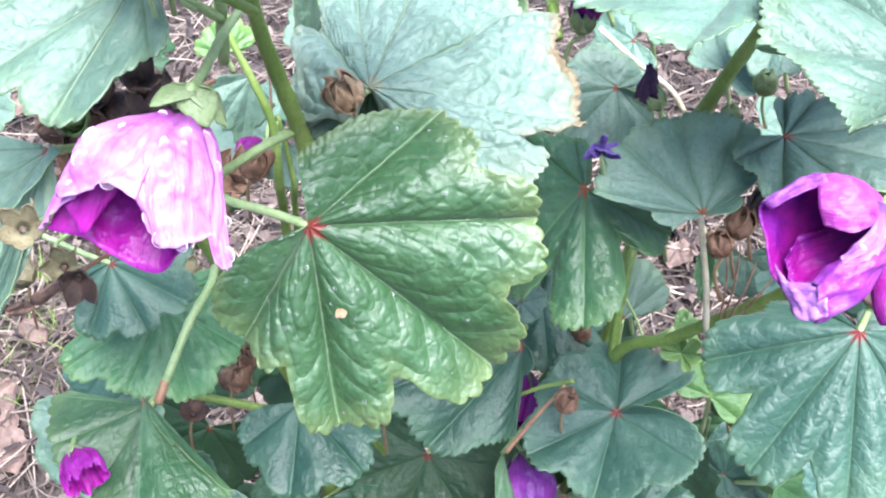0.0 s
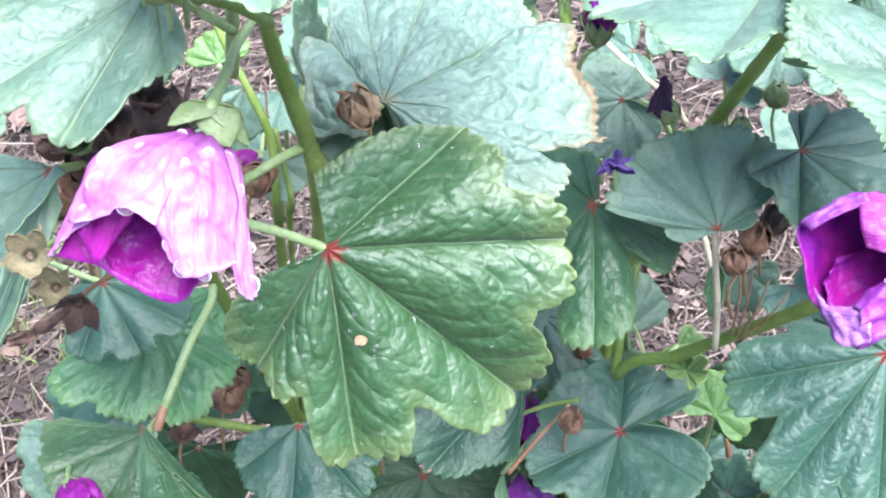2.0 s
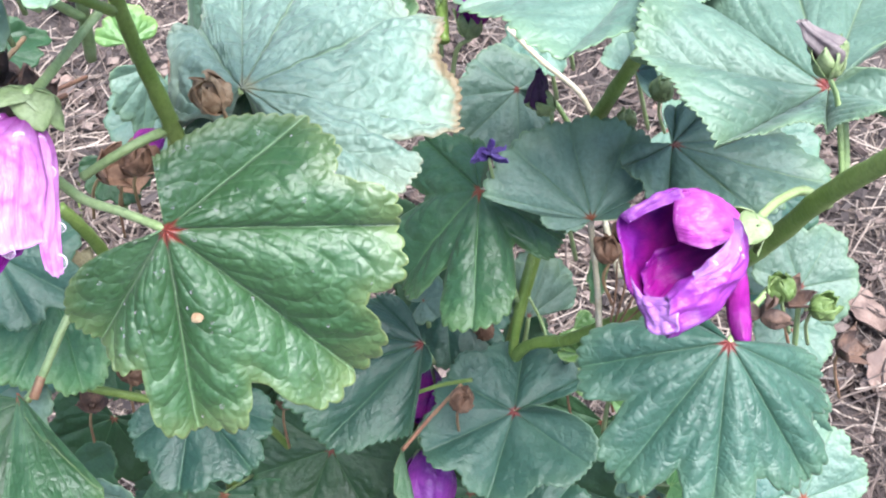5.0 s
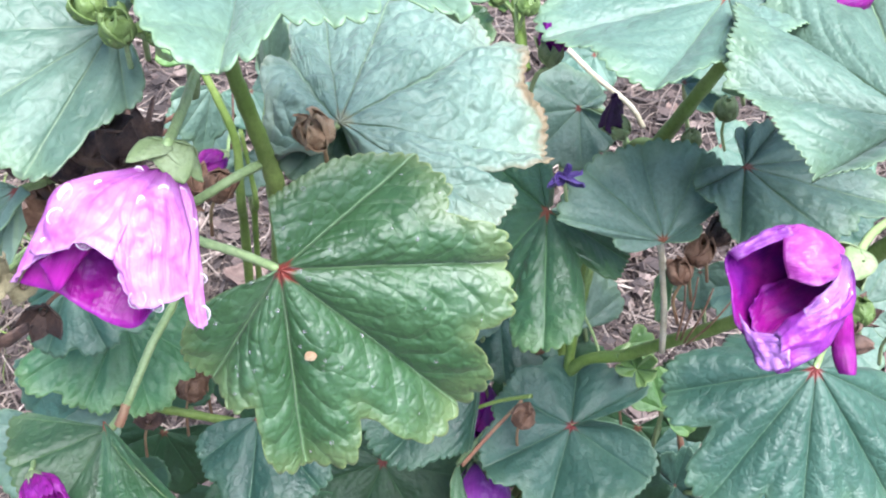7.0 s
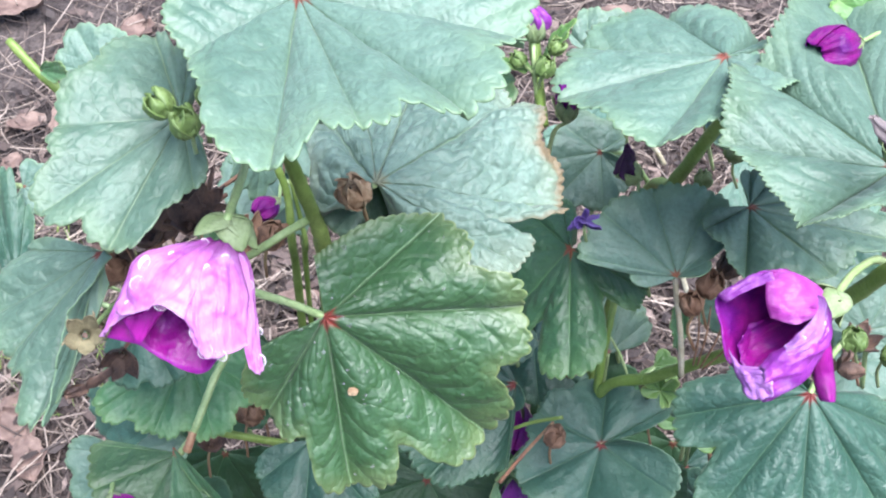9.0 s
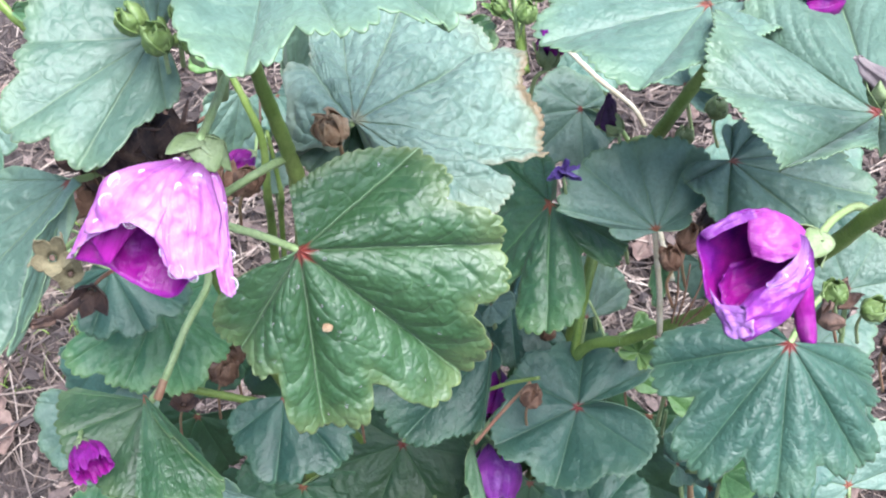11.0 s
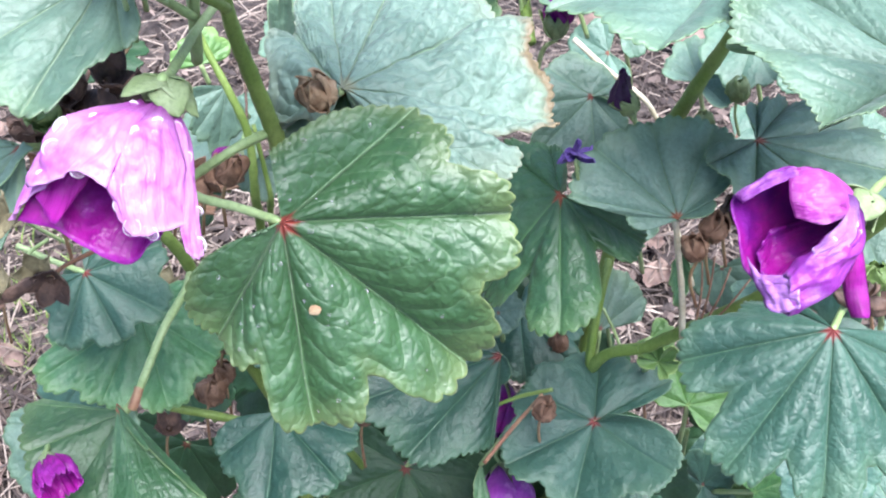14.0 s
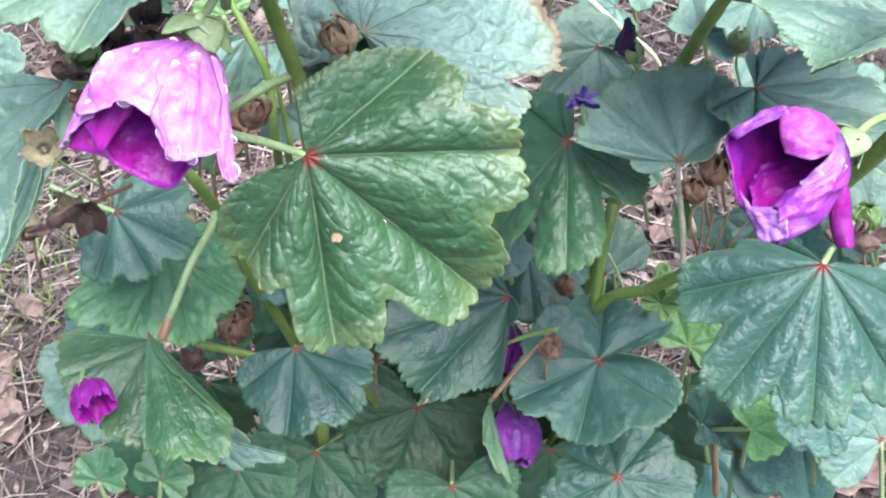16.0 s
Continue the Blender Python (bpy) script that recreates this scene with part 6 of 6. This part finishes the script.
seed_pod(left_plant, "green bud in the leaf axil", (-0.0311, 0.292, 0.0928), (0.1, -0.4, 0.9), 0.009, BUD, [(-0.0315, 0.298, 0.0913), (-0.0303, 0.304, 0.0913)], True, 0.9, STEM_PALE)
seed_pod(left_plant, "green bud in the leaf axil", (-0.0351, 0.29, 0.0819), (0.2, -0.5, 0.4), 0.008, BUD, [(-0.0356, 0.296, 0.0802), (-0.0345, 0.302, 0.08)], True, 0.9, STEM_PALE)
seed_pod(low_plant, "dry spent calyx among the stalks", (-0.1692, 0.56, 0.0096), (-0.2, -0.6, 0.6), 0.015, DRY_SEPAL, [(-0.1723, 0.572, 0.0015), (-0.1792, 0.6, -0.0128)], False)
seed_pod(low_plant, "dry spent calyx among the stalks", (-0.1333, 0.58, 0.0188), (0.3, -0.6, 0.5), 0.014, DRY_SEPAL, [(-0.1383, 0.592, 0.0106), (-0.1446, 0.62, -0.0038)], False)
seed_pod(low_plant, "dry spent calyx among the stalks", (-0.0966, 0.56, 0.0132), (0.1, -0.6, 0.6), 0.013, DRY_SEPAL, [(-0.0997, 0.572, 0.0052), (-0.104, 0.6, -0.0089)], False)
seed_pod(low_plant, "dry spent calyx among the stalks", (-0.0896, 0.6, 0.0544), (0.4, -0.6, 0.3), 0.016, HUSK, [(-0.0943, 0.612, 0.0453), (-0.0983, 0.64, 0.0291)], False)
seed_pod(left_plant, "dry spent calyx among the stalks", (-0.073, 0.5, 0.0534), (0.7, -0.5, 0.3), 0.016, HUSK, [(-0.0793, 0.512, 0.0472), (-0.0866, 0.54, 0.0364)], False)
seed_pod(left_plant, "dry spent calyx among the stalks", (-0.0628, 0.5, 0.0547), (0.5, -0.5, 0.5), 0.014, HUSK, [(-0.0679, 0.512, 0.0486), (-0.0741, 0.54, 0.0378)], False)
seed_pod(right_plant, "dry spent calyx among the stalks", (0.2035, 0.5, 0.012), (0.2, -0.6, 0.5), 0.014, HUSK_DARK, [(0.207, 0.512, 0.0044), (0.2186, 0.54, -0.0094)], False)
seed_pod(low_plant, "dry spent calyx among the stalks", (0.233, 0.52, -0.0084), (0.4, -0.6, 0.3), 0.014, HUSK_DARK, [(0.236, 0.532, -0.0168), (0.2484, 0.56, -0.0322)], False)
seed_pod(low_plant, "dry spent calyx among the stalks", (-0.1063, 0.62, -0.0567), (0.2, -0.7, 0.5), 0.014, HUSK_DARK, [(-0.1101, 0.632, -0.0669), (-0.1142, 0.66, -0.0856)], False)
# Dark middles here are the shade of the hollow, not seeds
seed_pod(left_plant, "pale empty calyx opening like a star", (-0.1242, 0.455, 0.0403), (-0.1, -0.95, 0.1), 0.013, DRY_SEPAL, [(-0.1259, 0.47, 0.0376), (-0.1191, 0.5, 0.0305)], False, 0.3, STEM_PALE, HUSK_DARK)
seed_pod(left_plant, "brown dry calyx opening like a star", (-0.1199, 0.465, 0.0176), (0.1, -0.95, 0.15), 0.012, DRY_SEPAL, [(-0.1291, 0.48, 0.0257), (-0.1287, 0.5, 0.0328)], False, 0.3, STEM_PALE, HUSK_DARK)
stem(low_plant, [(-0.078, 0.4425, -0.0293), (-0.0766, 0.442, -0.0257), (-0.0756, 0.4425, -0.0217)], 0.0017, 0.00155, "reddish stalk joint", STEM_RED, "stalk_joint")

# paler foliage further back, between the stems
leaf(right_plant, "blue-green leaf further back in the clump", (0.092, 0.62, 0.1204), [(-18.7, 3.5, -6.4), (-7.7, 1, -21.7), (12.6, -3, -22.9), (22, -4.5, -4.7), (15.1, -2.7, 12.6)], "teal", [(0.0965, 0.65, 0.1143), (0.105, 0.7, 0.1004)], seed=332, fineness=700)
leaf(right_plant, "blue-green leaf further back in the clump", (0.1162, 0.64, 0.1396), [(-2.9, 2.9, 19.2), (-17.9, 4.3, 11.6), (-22.1, 2.5, -7.8), (-7.3, -1.4, -20.4), (8.8, -3.5, -16.8)], "teal", [(0.1219, 0.67, 0.1337), (0.1321, 0.72, 0.1203)], seed=329, fineness=700)
leaf(right_plant, "blue-green leaf further back in the clump", (0.0929, 0.6, 0.0969), [(-11.5, 2.2, 10.1), (-17, 0.4, -3.1), (-9.8, -2.2, -17.3), (5.6, -2.9, -16.7), (14, -1.6, -5.3)], "teal", [(0.0975, 0.63, 0.0902), (0.1061, 0.68, 0.0753)], seed=341, fineness=700)
leaf(right_plant, "blue-green leaf further back in the clump", (0.168, 0.66, 0.129), [(12.7, -11.8, -15.2), (21.8, -4, 3.4), (15.2, 9.3, 25.1), (-5, 14.7, 25.4), (-17.4, 9.3, 8.8)], "pale", [(0.1759, 0.69, 0.1221), (0.1901, 0.74, 0.1069)], seed=372, fineness=700)
leaf(right_plant, "blue-green leaf further back in the clump", (0.1919, 0.64, 0.1447), [(-1.6, 8.6, 24.2), (-19.6, 9.6, 14.9), (-25.9, 2.9, -9.3), (-10.2, -6.3, -25.1), (8.4, -9.3, -21)], "teal", [(0.2012, 0.67, 0.1391), (0.2175, 0.72, 0.1261)], seed=383, fineness=700)
leaf(right_plant, "blue-green leaf further back in the clump", (0.1732, 0.6, 0.0906), [(-9.2, -7.2, -14.2), (4, -7.4, -17.2), (17.8, -1.5, -6.7), (16.5, 5.7, 9.8), (4.5, 7.6, 16.4)], "teal", [(0.1819, 0.63, 0.0835), (0.1973, 0.68, 0.0682)], seed=395, fineness=700)
leaf(right_plant, "blue-green leaf further back in the clump", (0.1187, 0.68, 0.0612), [(-18, 3.7, -6.6), (-7.9, -2.9, -21.3), (11.3, -8.8, -22.2), (20.9, -7.2, -4.3), (14.8, -1.3, 12.7)], "pale", [(0.1243, 0.71, 0.0507), (0.1346, 0.76, 0.0296)], seed=355, fineness=700)
leaf(right_plant, "blue-green leaf further back in the clump", (0.2121, 0.6, 0.1258), [(18.2, -0.4, 6.8), (9.2, 4.6, 22.3), (-10.3, 7.1, 23.6), (-20.9, 3.5, 4.5), (-15.4, -1.6, -13)], "teal", [(0.2228, 0.63, 0.1205), (0.2416, 0.68, 0.1081)], seed=327, fineness=700)
leaf(right_plant, "blue-green leaf further back in the clump", (0.2149, 0.56, 0.0836), [(-18.3, -4.3, -7), (-10.1, -9, -20.6), (8.7, -7.5, -20.9), (20.4, 0.4, -3.4), (16.2, 6.3, 12.9)], "teal", [(0.2264, 0.59, 0.0772), (0.2463, 0.64, 0.0631)], seed=334, fineness=700)
leaf(left_plant, "blue-green leaf further back in the clump", (-0.0571, 0.6, 0.1097), [(-15.2, 0.2, -5.7), (-5.5, -3.6, -18.1), (11.4, -5.4, -18.9), (18.6, -2.6, -3.6), (12.1, 1.3, 10.9)], "teal", [(-0.0602, 0.63, 0.1036), (-0.0644, 0.68, 0.0897)], seed=363, fineness=700)
leaf(left_plant, "blue-green leaf further back in the clump", (-0.038, 0.6, 0.1379), [(17.8, -4.6, -0.9), (12, 5.8, 17), (-6, 14.2, 26), (-18.9, 10.5, 12.5), (-16.4, 0.7, -6)], "teal", [(-0.0401, 0.63, 0.1332), (-0.0427, 0.68, 0.1217)], seed=380, fineness=700)
leaf(right_plant, "blue-green leaf further back in the clump", (0.1265, 0.66, 0.1596), [(6.6, 0.2, -18.1), (20.9, 1.9, -6.9), (21.7, 2.6, 13.3), (3.9, 1, 22.1), (-12.5, -0.9, 14.5)], "teal", [(0.1326, 0.69, 0.1541), (0.1436, 0.74, 0.1412)], seed=379, fineness=700)
leaf(right_plant, "blue-green leaf further back in the clump", (0.1922, 0.62, 0.0207), [(-16.7, 0.2, -6.2), (-9.5, -9.9, -19.1), (7.1, -14.6, -19.6), (17.9, -6.8, -3.5), (14.7, 3.8, 11.8)], "teal", [(0.2016, 0.65, 0.0097), (0.2183, 0.7, -0.0122)], seed=385, fineness=700)
leaf(right_plant, "blue-green leaf further back in the clump", (0.2248, 0.56, 0.0321), [(-20.8, -0.5, 7.3), (-25.5, -11.7, -13.1), (-10.8, -16.3, -27.9), (13.3, -6.9, -19.2), (23.9, 4.9, 0.5)], "pale", [(0.2369, 0.59, 0.0229), (0.2577, 0.64, 0.0042)], seed=388, fineness=700)
seed_pod(left_plant, "dry dark husk behind the flower", (-0.0667, 0.345, 0.0685), (-0.6, -0.5, -0.2), 0.012, HUSK_DARK, [(-0.0689, 0.357, 0.0743), (-0.0725, 0.385, 0.0874)], False)
seed_pod(left_plant, "dry dark husk behind the flower", (-0.0576, 0.335, 0.0669), (0.3, -0.6, 0.4), 0.01, HUSK_DARK, [(-0.0596, 0.347, 0.0726), (-0.0628, 0.375, 0.0856)], False)
seed_pod(left_plant, "dry dark husk behind the flower", (-0.073, 0.35, 0.0687), (-0.2, -0.6, 0.5), 0.011, HUSK_DARK, [(-0.0754, 0.362, 0.0745), (-0.0792, 0.39, 0.0877)], False)
# Its dark middle again paints the shaded hollow
seed_pod(left_plant, "pale drying calyx opening like a star", (-0.071, 0.294, 0.027), (0.2, -0.95, 0.1), 0.0085, DRY_SEPAL, [(-0.072, 0.305, 0.029), (-0.076, 0.345, 0.036)], False, 0.5, STEM_PALE, HUSK_DARK)
seed_pod(left_plant, "dry dark husk behind the flower", (-0.0785, 0.36, 0.0427), (-0.4, -0.7, 0.3), 0.012, HUSK, [(-0.0788, 0.372, 0.0471), (-0.0744, 0.39, 0.0539)], False, 2.85)
seed_pod(left_plant, "dry dark husk behind the flower", (-0.0553, 0.345, 0.0574), (0.2, -0.7, 0.5), 0.012, HUSK_DARK, [(-0.055, 0.357, 0.0621), (-0.05, 0.375, 0.0693)], False, 4.00)
seed_pod(left_plant, "dry dark husk behind the flower", (-0.0697, 0.36, 0.0528), (-0.3, -0.6, 0.6), 0.013, HUSK_DARK, [(-0.0697, 0.372, 0.0576), (-0.0649, 0.39, 0.0649)], False, 3.35)
seed_pod(left_plant, "dry dark husk behind the flower", (-0.0547, 0.36, 0.064), (0.5, -0.6, 0.5), 0.011, HUSK_DARK, [(-0.0541, 0.372, 0.0691), (-0.0486, 0.39, 0.0769)], False, 4.20)
seed_pod(left_plant, "dry dark husk behind the flower", (-0.0832, 0.37, 0.0156), (0.1, -0.7, -0.5), 0.011, HUSK_DARK, [(-0.0834, 0.382, 0.0193), (-0.0789, 0.4, 0.025)], False, 2.70)
